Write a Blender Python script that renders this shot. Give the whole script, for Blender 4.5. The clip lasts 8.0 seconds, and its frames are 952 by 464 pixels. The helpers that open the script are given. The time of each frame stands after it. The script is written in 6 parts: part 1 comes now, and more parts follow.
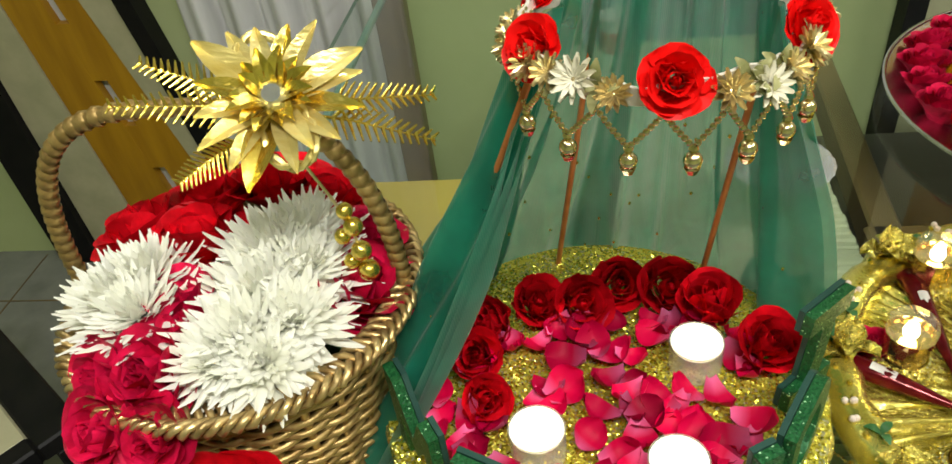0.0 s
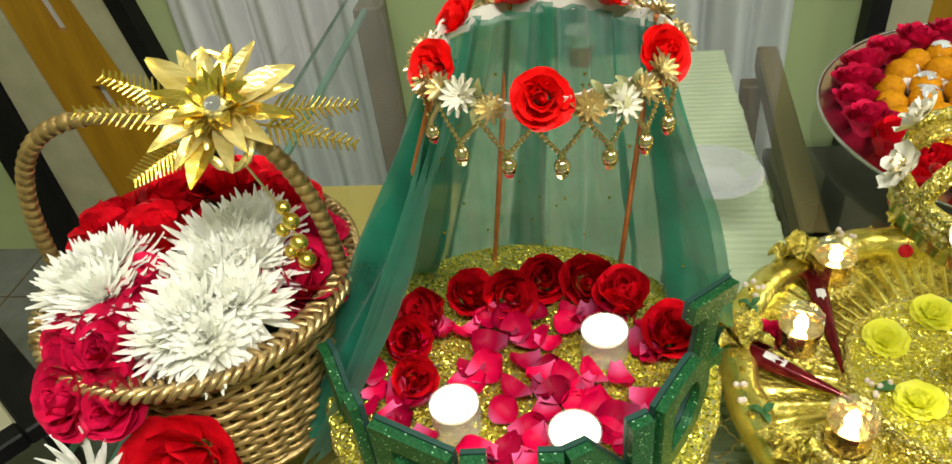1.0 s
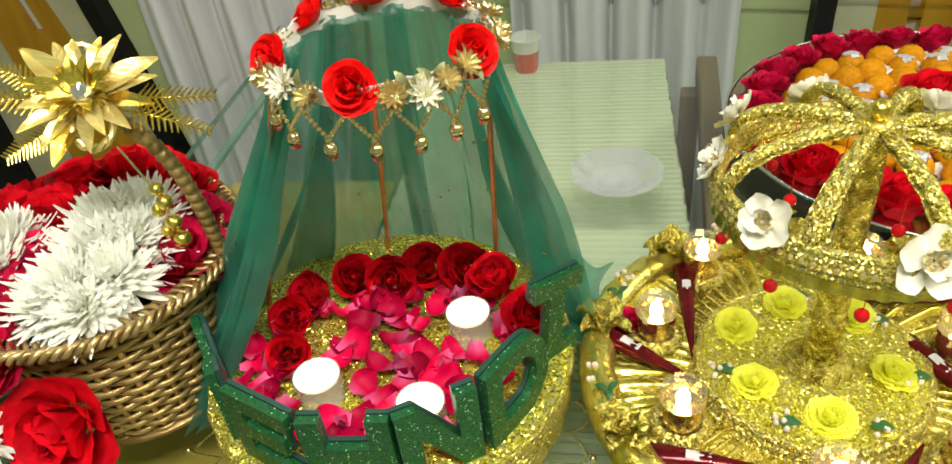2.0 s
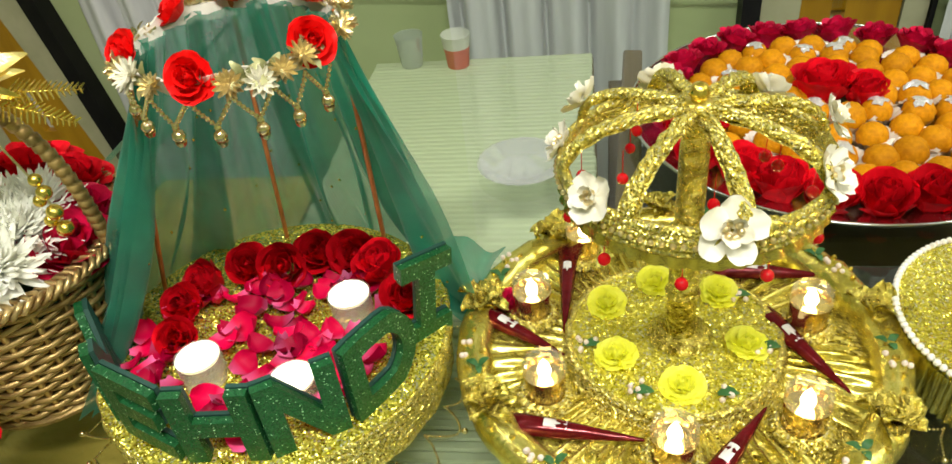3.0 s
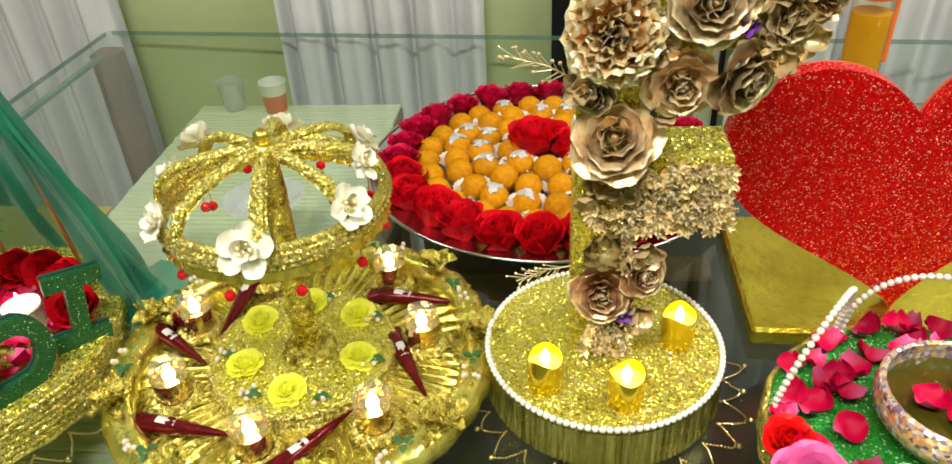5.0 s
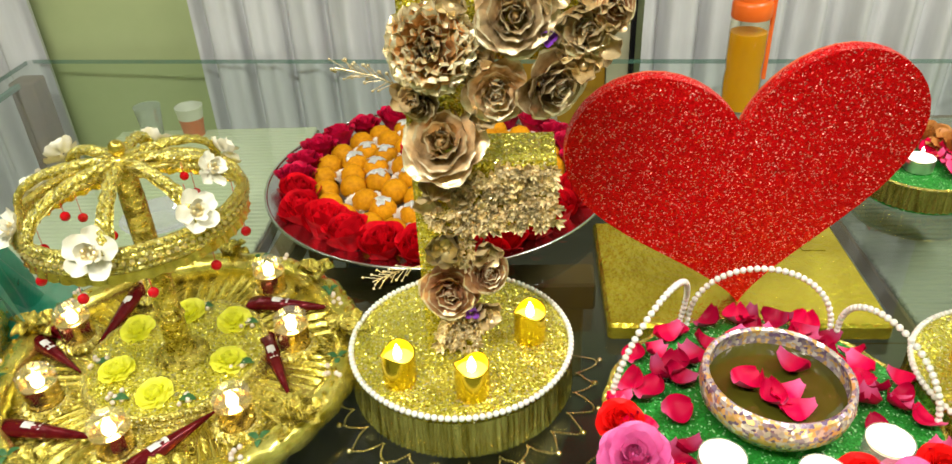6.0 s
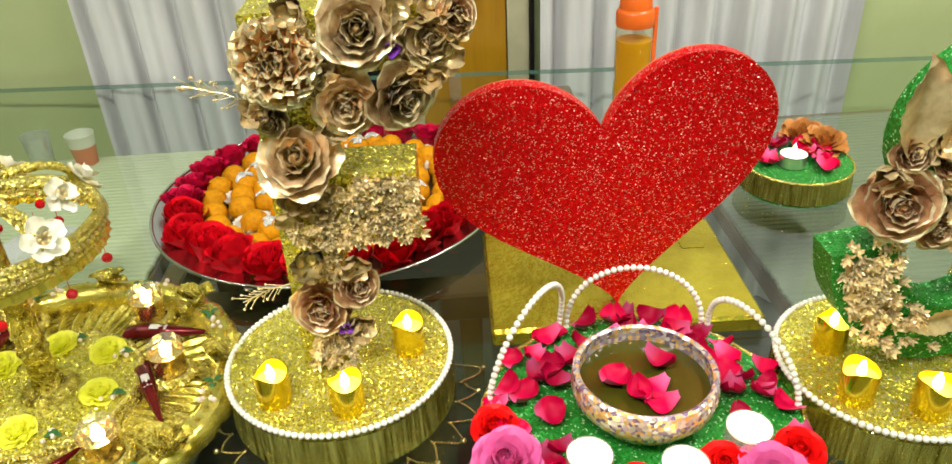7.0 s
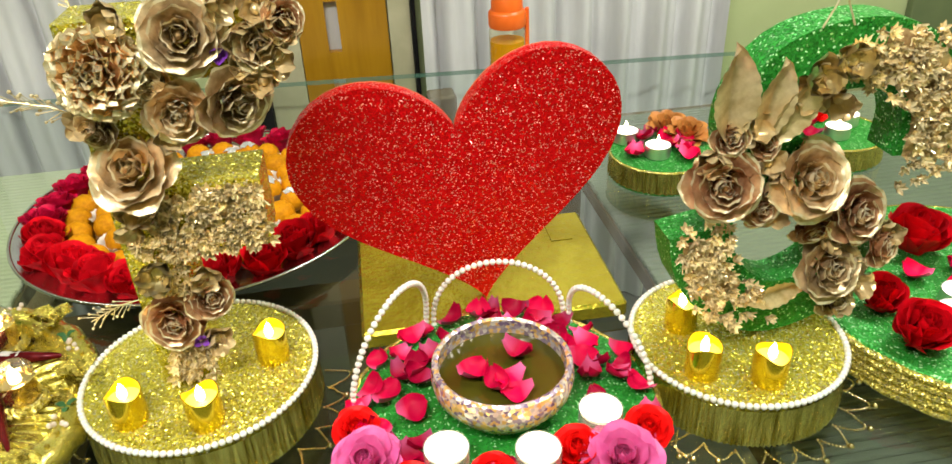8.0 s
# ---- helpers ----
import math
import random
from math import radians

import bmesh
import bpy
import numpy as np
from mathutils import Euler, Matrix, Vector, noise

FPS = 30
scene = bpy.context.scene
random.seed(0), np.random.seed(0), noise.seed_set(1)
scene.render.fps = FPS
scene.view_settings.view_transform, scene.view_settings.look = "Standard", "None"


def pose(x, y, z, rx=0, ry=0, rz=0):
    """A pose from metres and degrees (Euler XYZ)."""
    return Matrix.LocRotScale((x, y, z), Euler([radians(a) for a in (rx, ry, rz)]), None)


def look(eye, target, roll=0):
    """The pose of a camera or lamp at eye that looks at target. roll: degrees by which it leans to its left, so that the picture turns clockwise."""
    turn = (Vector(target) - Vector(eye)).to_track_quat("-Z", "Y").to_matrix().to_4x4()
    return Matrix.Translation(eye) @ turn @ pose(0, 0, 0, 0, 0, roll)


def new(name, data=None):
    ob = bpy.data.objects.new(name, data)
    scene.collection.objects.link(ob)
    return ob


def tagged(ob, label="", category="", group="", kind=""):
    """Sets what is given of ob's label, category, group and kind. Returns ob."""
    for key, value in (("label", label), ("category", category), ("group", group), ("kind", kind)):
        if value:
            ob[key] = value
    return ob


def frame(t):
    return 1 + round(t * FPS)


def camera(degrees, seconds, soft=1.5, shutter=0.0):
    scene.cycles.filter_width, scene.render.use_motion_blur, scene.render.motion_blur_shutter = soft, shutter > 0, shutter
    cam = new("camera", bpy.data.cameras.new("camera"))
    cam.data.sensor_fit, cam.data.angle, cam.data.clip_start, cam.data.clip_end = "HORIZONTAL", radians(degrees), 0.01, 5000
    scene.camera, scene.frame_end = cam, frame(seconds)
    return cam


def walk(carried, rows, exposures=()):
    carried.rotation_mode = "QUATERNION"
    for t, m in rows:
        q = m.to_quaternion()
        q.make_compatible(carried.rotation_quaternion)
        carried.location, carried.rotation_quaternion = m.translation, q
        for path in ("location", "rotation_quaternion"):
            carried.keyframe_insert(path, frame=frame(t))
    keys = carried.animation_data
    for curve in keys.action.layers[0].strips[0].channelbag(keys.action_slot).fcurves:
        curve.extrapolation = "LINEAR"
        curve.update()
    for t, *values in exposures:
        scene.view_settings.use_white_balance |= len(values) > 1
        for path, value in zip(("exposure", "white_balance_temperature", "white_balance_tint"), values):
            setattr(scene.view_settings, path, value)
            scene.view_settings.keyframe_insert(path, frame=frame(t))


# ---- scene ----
cam = camera(64.0, 8.0)
PATH = [
    (0, (0.311, 0.199, 0.545), (0.025, 1.734, -0.704), -8.2),
    (0.5, (0.336, 0.157, 0.574), (0.06, 1.7, -0.668), -7.6),
    (1, (0.383, 0.146, 0.575), (0.086, 1.693, -0.658), -7.6),
    (1.5, (0.446, 0.13, 0.575), (0.114, 1.677, -0.649), -7.5),
    (1.7, (0.476, 0.119, 0.575), (0.143, 1.672, -0.64), -7.0),
    (2.8, (0.6, 0.1, 0.571), (0.314, 1.671, -0.634), -7.9),
    (3, (0.623, 0.088, 0.571), (0.336, 1.654, -0.64), -7.3),
    (3.5, (0.683, 0.051, 0.582), (0.472, 1.64, -0.614), -5.9),
    (4, (0.775, 0.033, 0.586), (0.58, 1.637, -0.594), -4.6),
    (4.5, (0.876, 0.032, 0.597), (0.679, 1.672, -0.53), -3.3),
    (5, (0.963, 0.019, 0.595), (0.777, 1.667, -0.523), -3.2),
    (5.2, (0.991, 0.008, 0.595), (0.819, 1.667, -0.51), -3.1),
    (6.5, (1.122, -0.033, 0.589), (1.088, 1.676, -0.45), -2.7),
    (7, (1.152, -0.031, 0.586), (1.21, 1.683, -0.443), -2.9),
    (7.5, (1.177, -0.035, 0.583), (1.334, 1.673, -0.445), -3.2),
    (8, (1.219, -0.048, 0.582), (1.48, 1.649, -0.444), -2.6),
]
walk(cam, [(t, look(eye, target, roll)) for t, eye, target, roll in PATH], [(0.0, -0.27), (0.5, -0.22), (1.0, -0.17), (2.0, -0.11), (5.0, -0.14), (6.5, -0.07), (8.0, -0.02)])

# ---- light ----
world = bpy.data.worlds.new("room_air")
scene.world = world
world.use_nodes = True
world.node_tree.nodes["Background"].inputs[0].default_value = (0.9, 0.95, 1.0, 1)
world.node_tree.nodes["Background"].inputs[1].default_value = 0.03


def area_lamp(name, m, sx, sy, watts, colour):
    d = bpy.data.lights.new(name, "AREA")
    d.shape, d.size, d.size_y, d.energy, d.color = "RECTANGLE", sx, sy, watts, colour
    ob = new(name, d)
    ob.matrix_world = m
    return ob


area_lamp("assumed_tube_glow", pose(0.70, -0.30, 1.78, 0, 0, 0), 1.25, 0.08, 59, (1.0, 0.98, 0.90))
# two more tubes added as side fill, neither in view
area_lamp("assumed_tube_glow", pose(-0.5, 0.9, 1.78, 0, 0, 90), 1.25, 0.08, 8, (1.0, 0.98, 0.90))
area_lamp("assumed_tube_glow", pose(2.4, 0.7, 1.78, 0, 0, 90), 1.25, 0.08, 42, (1.0, 0.98, 0.90))


# ---- materials ----
def mat(name):
    m = bpy.data.materials.new(name)
    m.use_nodes = True
    nt = m.node_tree
    return m, nt, nt.nodes["Principled BSDF"]


def nd(nt, kind, **kw):
    n = nt.nodes.new(kind)
    for k, v in kw.items():
        if k == "op":
            n.operation = v
        elif k == "blend":
            n.blend_type = v
            n.data_type = "RGBA"
        else:
            n.inputs[k].default_value = v
    return n


def ramp(nt, src, a, b, lo=0.3, hi=0.7):
    r = nt.nodes.new("ShaderNodeValToRGB")
    r.color_ramp.elements[0].position, r.color_ramp.elements[1].position = lo, hi
    r.color_ramp.elements[0].color, r.color_ramp.elements[1].color = (*a, 1), (*b, 1)
    nt.links.new(src, r.inputs[0])
    return r.outputs[0]


def coords(nt, stretch=(1, 1, 1)):
    tc = nt.nodes.new("ShaderNodeTexCoord")
    mp = nt.nodes.new("ShaderNodeMapping")
    mp.inputs["Scale"].default_value = stretch
    nt.links.new(tc.outputs["Object"], mp.inputs[0])
    return mp.outputs[0]


def noisy(nt, vec, scale, detail=4.0, rough=0.55):
    n = nd(nt, "ShaderNodeTexNoise", Scale=scale, Detail=detail, Roughness=rough)
    nt.links.new(vec, n.inputs["Vector"])
    return n.outputs[0]


def bump(nt, p, height, strength=0.3, dist=0.002):
    b = nd(nt, "ShaderNodeBump", Strength=strength, Distance=dist)
    nt.links.new(height, b.inputs["Height"])
    nt.links.new(b.outputs[0], p.inputs["Normal"])
    return b


def plain(name, a, b, scale=40, rough=0.6, metal=0.0, bs=0.25, bd=0.001, stretch=(1, 1, 1), sss=0.0, fine=6.0, spread=0.0, spec=0.5):
    """Two tones by coarse noise, fine relief from a second scale; spread varies piece by piece."""
    m, nt, p = mat(name)
    v = coords(nt, stretch)
    col = ramp(nt, noisy(nt, v, scale), a, b)
    if spread:
        info = nt.nodes.new("ShaderNodeObjectInfo")
        mr = nd(nt, "ShaderNodeMapRange", **{"To Min": 1 - spread, "To Max": 1 + spread})
        nt.links.new(info.outputs["Random"], mr.inputs[0])
        hs = nd(nt, "ShaderNodeHueSaturation")
        nt.links.new(mr.outputs[0], hs.inputs["Value"])
        nt.links.new(col, hs.inputs["Color"])
        col = hs.outputs[0]
    nt.links.new(col, p.inputs["Base Color"])
    p.inputs["Roughness"].default_value, p.inputs["Metallic"].default_value = rough, metal
    p.inputs["Specular IOR Level"].default_value = spec
    if bs:
        bump(nt, p, noisy(nt, v, scale * fine, 3.0), bs, bd)
    if sss:
        p.inputs["Subsurface Weight"].default_value = sss
        p.inputs["Subsurface Radius"].default_value = (0.004, 0.002, 0.002)
        p.inputs["Subsurface Scale"].default_value = 1.0
    return m


def glitter(name, a, b, cell=900.0, spark=(1, 1, 0.8), tilt=1.1, metal=0.85, rough=0.28, share=0.12):
    """Flakes: each cell has its own tilt and tone, a few take the spark colour, painted glints on glitter."""
    m, nt, p = mat(name)
    v = coords(nt)
    vo = nd(nt, "ShaderNodeTexVoronoi", Scale=cell)
    nt.links.new(v, vo.inputs["Vector"])
    sep = nt.nodes.new("ShaderNodeSeparateColor")
    nt.links.new(vo.outputs["Color"], sep.inputs[0])
    base = ramp(nt, sep.outputs[0], a, b, 0.1, 0.9)
    mx = nd(nt, "ShaderNodeMix", blend="MIX")
    mx.inputs["B"].default_value = (*spark, 1)
    gt = nd(nt, "ShaderNodeMath", op="GREATER_THAN")
    gt.inputs[1].default_value = 1 - share
    nt.links.new(sep.outputs[1], gt.inputs[0])
    nt.links.new(gt.outputs[0], mx.inputs[0])
    nt.links.new(base, mx.inputs[6])
    mx.inputs[7].default_value = (*spark, 1)
    nt.links.new(mx.outputs[2], p.inputs["Base Color"])
    sub = nd(nt, "ShaderNodeVectorMath", op="SUBTRACT")
    sub.inputs[1].default_value = (0.5, 0.5, 0.5)
    nt.links.new(vo.outputs["Color"], sub.inputs[0])
    sc = nd(nt, "ShaderNodeVectorMath", op="SCALE")
    sc.inputs["Scale"].default_value = tilt
    nt.links.new(sub.outputs[0], sc.inputs[0])
    geo = nt.nodes.new("ShaderNodeNewGeometry")
    ad = nd(nt, "ShaderNodeVectorMath", op="ADD")
    nt.links.new(geo.outputs["Normal"], ad.inputs[0])
    nt.links.new(sc.outputs[0], ad.inputs[1])
    nm = nd(nt, "ShaderNodeVectorMath", op="NORMALIZE")
    nt.links.new(ad.outputs[0], nm.inputs[0])
    nt.links.new(nm.outputs[0], p.inputs["Normal"])
    p.inputs["Metallic"].default_value, p.inputs["Roughness"].default_value = metal, rough
    return m


def sheer(name, a, b, pass_share):
    """Thin woven cloth: part of the light goes straight through the weave."""
    m, nt, p = mat(name)
    v = coords(nt)
    nt.links.new(ramp(nt, noisy(nt, v, 18), a, b), p.inputs["Base Color"])
    p.inputs["Roughness"].default_value = 0.45
    p.inputs["Sheen Weight"].default_value = 0.3
    wv = nd(nt, "ShaderNodeTexWave", Scale=220.0)
    nt.links.new(v, wv.inputs["Vector"])
    bump(nt, p, wv.outputs[0], 0.25, 0.0006)
    tl = nt.nodes.new("ShaderNodeBsdfTranslucent")
    tl.inputs[0].default_value = (*b, 1)
    tr = nt.nodes.new("ShaderNodeBsdfTransparent")
    m1, m2 = nt.nodes.new("ShaderNodeMixShader"), nt.nodes.new("ShaderNodeMixShader")
    m1.inputs[0].default_value = 0.35
    nt.links.new(p.outputs[0], m1.inputs[1])
    nt.links.new(tl.outputs[0], m1.inputs[2])
    mr = nd(nt, "ShaderNodeMapRange", **{"To Min": pass_share - 0.12, "To Max": pass_share + 0.12})
    nt.links.new(noisy(nt, v, 30), mr.inputs[0])
    nt.links.new(mr.outputs[0], m2.inputs[0])
    nt.links.new(m1.outputs[0], m2.inputs[1])
    nt.links.new(tr.outputs[0], m2.inputs[2])
    nt.links.new(m2.outputs[0], nt.nodes["Material Output"].inputs[0])
    return m


def pane(name, tint, rough=0.02, gloss=0.05, milk=0.0, power=4.0):
    """Thin clear sheet: tinted straight through, mirror gloss by the angle."""
    m, nt, p = mat(name)
    tr = nt.nodes.new("ShaderNodeBsdfTransparent")
    tr.inputs[0].default_value = (*tint, 1)
    gl = nt.nodes.new("ShaderNodeBsdfGlossy")
    gl.inputs["Roughness"].default_value = rough
    lw = nt.nodes.new("ShaderNodeLayerWeight")
    lw.inputs[0].default_value = 0.5
    pw = nd(nt, "ShaderNodeMath", op="POWER")
    pw.inputs[1].default_value = power
    nt.links.new(lw.outputs["Facing"], pw.inputs[0])
    fr = nd(nt, "ShaderNodeMath", op="MULTIPLY_ADD")
    fr.inputs[1].default_value, fr.inputs[2].default_value = 0.95 - gloss, gloss
    nt.links.new(pw.outputs[0], fr.inputs[0])
    mx = nt.nodes.new("ShaderNodeMixShader")
    nt.links.new(fr.outputs[0], mx.inputs[0])
    nt.links.new(tr.outputs[0], mx.inputs[1])
    nt.links.new(gl.outputs[0], mx.inputs[2])
    out = mx.outputs[0]
    if milk:
        df, m2 = nt.nodes.new("ShaderNodeBsdfDiffuse"), nt.nodes.new("ShaderNodeMixShader")
        df.inputs[0].default_value = (0.8, 0.82, 0.82, 1)
        m2.inputs[0].default_value = milk
        nt.links.new(out, m2.inputs[1])
        nt.links.new(df.outputs[0], m2.inputs[2])
        out = m2.outputs[0]
    nt.links.new(out, nt.nodes["Material Output"].inputs[0])
    return m


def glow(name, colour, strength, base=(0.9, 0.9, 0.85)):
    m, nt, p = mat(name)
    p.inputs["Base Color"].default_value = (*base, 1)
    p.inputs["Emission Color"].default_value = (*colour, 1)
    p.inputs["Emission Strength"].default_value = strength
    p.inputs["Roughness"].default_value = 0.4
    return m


M_WALL = plain("green_wall_paint", (0.46, 0.53, 0.26), (0.51, 0.58, 0.30), 6, 0.7, bs=0.15)
M_CEIL = plain("white_ceiling_paint", (0.75, 0.75, 0.72), (0.8, 0.8, 0.77), 5, 0.8, bs=0.1)
M_FLOOR = plain("grey_floor_tile", (0.17, 0.175, 0.165), (0.23, 0.235, 0.22), 12, 0.25, bs=0.05)
M_CURTAIN = plain("grey_white_curtain_cloth", (0.58, 0.58, 0.59), (0.71, 0.71, 0.72), 25, 0.75, bs=0.3, stretch=(1, 1, 0.15), fine=20)
M_BLACK = plain("black_painted_steel", (0.004, 0.004, 0.005), (0.010, 0.009, 0.009), 20, 0.5, bs=0.1, spec=0.2)
M_CREAM = plain("cream_painted_frame", (0.40, 0.38, 0.24), (0.50, 0.47, 0.31), 15, 0.55, bs=0.2)
M_YWOOD = plain("yellow_varnished_wood", (0.34, 0.16, 0.004), (0.50, 0.26, 0.010), 22, 0.35, bs=0.2, stretch=(1, 1, 0.12))
M_YBOARD = plain("yellow_plywood", (0.42, 0.30, 0.05), (0.52, 0.38, 0.08), 10, 0.5, bs=0.2, stretch=(1, 0.15, 1))
M_SLAT = plain("pale_green_slat_mat", (0.50, 0.53, 0.35), (0.58, 0.61, 0.43), 14, 0.7, bs=0.3, stretch=(0.2, 1, 1))
# the pale slats darkened: the right bench's shade is put into the colour
M_SLATD = plain("dimmed_slat_mat", (0.15, 0.17, 0.13), (0.21, 0.23, 0.17), 14, 0.6, bs=0.3, stretch=(0.2, 1, 1))
# colour of the added board that darkens the gap under the glass
M_GAPSHADE = plain("gap_shade_tone", (0.035, 0.034, 0.028), (0.06, 0.057, 0.046), 10, 0.5, bs=0.2, stretch=(0.15, 1, 1))
M_BEAM = plain("brown_wooden_beam", (0.10, 0.066, 0.022), (0.17, 0.112, 0.04), 14, 0.6, bs=0.2, stretch=(1, 0.15, 1))
M_TOPGLASS = pane("table_glass", (0.80, 0.90, 0.83), 0.02, 0.045, power=3.0)
M_EDGEGLASS = plain("green_glass_edge", (0.10, 0.22, 0.17), (0.16, 0.30, 0.24), 8, 0.15, bs=0.0)
M_CLEAR = pane("clear_plastic", (0.86, 0.89, 0.90), 0.12, 0.34, 0.24)
M_WICKER = plain("gold_painted_wicker", (0.26, 0.15, 0.045), (0.66, 0.50, 0.23), 60, 0.33, 0.75, bs=0.35, fine=5, spread=0.25)
M_WICKER2 = plain("brown_gold_wicker_wrap", (0.25, 0.15, 0.04), (0.52, 0.37, 0.14), 60, 0.36, 0.55, bs=0.35, spread=0.2)
M_GOLDG = glitter("gold_glitter", (0.50, 0.42, 0.012), (0.96, 0.87, 0.14), 620, (1.0, 0.97, 0.65), 1.3, 0.7, 0.26)
M_GOLDS = glitter("gold_sequin_trim", (0.52, 0.40, 0.03), (0.98, 0.87, 0.24), 820, (1.0, 0.97, 0.62), 1.6, 0.75, 0.26)
M_REDG = glitter("red_glitter", (0.58, 0.0006, 0.003), (0.86, 0.002, 0.007), 680, (1.0, 0.34, 0.30), 0.95, 0.42, 0.34, 0.09)
M_REDG.node_tree.nodes["Principled BSDF"].inputs["Specular IOR Level"].default_value = 0.2
M_GREENG = glitter("green_glitter", (0.01, 0.17, 0.015), (0.03, 0.36, 0.04), 600, (0.55, 0.95, 0.5), 0.8, 0.3, 0.4, 0.06)
M_DGREENG = glitter("dark_green_glitter_foam", (0.005, 0.065, 0.018), (0.013, 0.125, 0.034), 900, (0.45, 0.8, 0.45), 0.5, 0.25, 0.45, 0.018)
M_GREENE = plain("dark_green_foam", (0.01, 0.045, 0.035), (0.02, 0.07, 0.055), 30, 0.5)
M_GOLD = plain("polished_gold_foil", (0.76, 0.56, 0.08), (0.93, 0.75, 0.19), 50, 0.22, 0.95, bs=0.3, bd=0.0015)
M_CHAMP = plain("champagne_gold", (0.72, 0.58, 0.28), (0.92, 0.80, 0.50), 90, 0.28, 0.9, bs=0.3)
# shaded creases and bright folds are painted by the two tones
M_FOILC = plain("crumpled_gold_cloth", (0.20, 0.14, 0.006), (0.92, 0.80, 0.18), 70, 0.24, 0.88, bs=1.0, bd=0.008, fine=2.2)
M_FOILB = plain("gold_foil_board_paper", (0.48, 0.36, 0.02), (0.80, 0.66, 0.07), 14, 0.26, 0.88, bs=0.6, bd=0.004, fine=7)
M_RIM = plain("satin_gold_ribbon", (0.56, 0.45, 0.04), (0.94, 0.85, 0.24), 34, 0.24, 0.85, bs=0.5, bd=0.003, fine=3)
# light and dark streaks of the shining strips are painted with stretched noise
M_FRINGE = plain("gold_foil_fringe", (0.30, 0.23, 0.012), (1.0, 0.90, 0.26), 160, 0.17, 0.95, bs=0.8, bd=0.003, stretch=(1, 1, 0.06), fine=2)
M_BRONZE = plain("taupe_gold_artificial_petal", (0.30, 0.18, 0.075), (0.92, 0.70, 0.40), 55, 0.27, 0.52, bs=0.5, spread=0.3)
M_PEONY = plain("rust_gold_artificial_petal", (0.34, 0.14, 0.03), (0.86, 0.52, 0.20), 55, 0.32, 0.35, bs=0.5, spread=0.2)
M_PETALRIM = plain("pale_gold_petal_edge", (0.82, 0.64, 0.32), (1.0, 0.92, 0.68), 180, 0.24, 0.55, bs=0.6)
M_BUD = plain("pale_gold_buds", (0.84, 0.64, 0.32), (1.0, 0.90, 0.62), 120, 0.26, 0.4, bs=0.2, spread=0.25)
M_COPPERY = plain("copper_brown_artificial_petal", (0.30, 0.12, 0.045), (0.86, 0.52, 0.28), 55, 0.27, 0.5, bs=0.5, spread=0.25)
M_COPPER = plain("copper_painted_stick", (0.42, 0.13, 0.03), (0.60, 0.22, 0.06), 60, 0.45, 0.2)
M_FOAMR = plain("bright_red_foam_petal", (0.78, 0.004, 0.004), (0.92, 0.010, 0.008), 40, 0.5, bs=0.2, sss=0.15, spec=0.2)
M_ROSE = plain("dark_red_rose_petal", (0.46, 0.001, 0.006), (0.86, 0.006, 0.020), 60, 0.5, bs=0.3, sss=0.1, spread=0.3, spec=0.15)
M_ROSEM = plain("magenta_red_rose_petal", (0.36, 0.002, 0.022), (0.72, 0.008, 0.075), 60, 0.5, bs=0.3, sss=0.1, spread=0.25, spec=0.15)
M_PINK = plain("pink_rose_petal", (0.65, 0.08, 0.28), (0.80, 0.16, 0.42), 60, 0.5, bs=0.2, sss=0.15)
M_YROSE = plain("lemon_yellow_foam_petal", (0.96, 0.96, 0.08), (0.99, 0.99, 0.20), 40, 0.5, bs=0.2, spec=0.2)
M_WHITEF = plain("white_chrysanthemum_petal", (0.95, 0.95, 0.80), (0.98, 0.98, 0.95), 25, 0.55, bs=0.1)
def let_light_through(m, tint, share):
    """Thin petals pass part of the light."""
    nt = m.node_tree
    p = next(n for n in nt.nodes if n.type == "BSDF_PRINCIPLED")
    out = next(n for n in nt.nodes if n.type == "OUTPUT_MATERIAL")
    tl = nt.nodes.new("ShaderNodeBsdfTranslucent")
    tl.inputs[0].default_value = (*tint, 1)
    mx = nt.nodes.new("ShaderNodeMixShader")
    mx.inputs[0].default_value = share
    nt.links.new(p.outputs[0], mx.inputs[1])
    nt.links.new(tl.outputs[0], mx.inputs[2])
    nt.links.new(mx.outputs[0], out.inputs["Surface"])
let_light_through(M_WHITEF, (0.99, 0.99, 0.94), 0.3)
let_light_through(M_YROSE, (0.99, 0.99, 0.10), 0.42)
M_IVORY = plain("ivory_cloth_petal", (0.72, 0.68, 0.52), (0.86, 0.84, 0.74), 30, 0.6, bs=0.2)
M_STEM = plain("green_leaf", (0.02, 0.09, 0.02), (0.05, 0.16, 0.05), 50, 0.5)
M_VEIL = sheer("green_net_cloth", (0.0, 0.14, 0.085), (0.006, 0.34, 0.21), 0.30)
M_TAPE = plain("white_paper_tape", (0.60, 0.56, 0.48), (0.74, 0.70, 0.62), 40, 0.7)
M_PEARL = plain("white_pearl", (0.78, 0.75, 0.68), (0.88, 0.86, 0.80), 60, 0.18, bs=0.0, sss=0.1)
M_STEEL = plain("stainless_steel", (0.55, 0.55, 0.55), (0.68, 0.68, 0.67), 30, 0.22, 1.0, bs=0.05)
M_LADOO = plain("orange_gram_sweet", (0.50, 0.19, 0.002), (0.72, 0.31, 0.005), 160, 0.6, bs=0.6, bd=0.002, fine=2, spread=0.12, spec=0.12)
M_PAPERCUP = plain("white_paper_case", (0.66, 0.58, 0.48), (0.80, 0.74, 0.66), 60, 0.7)
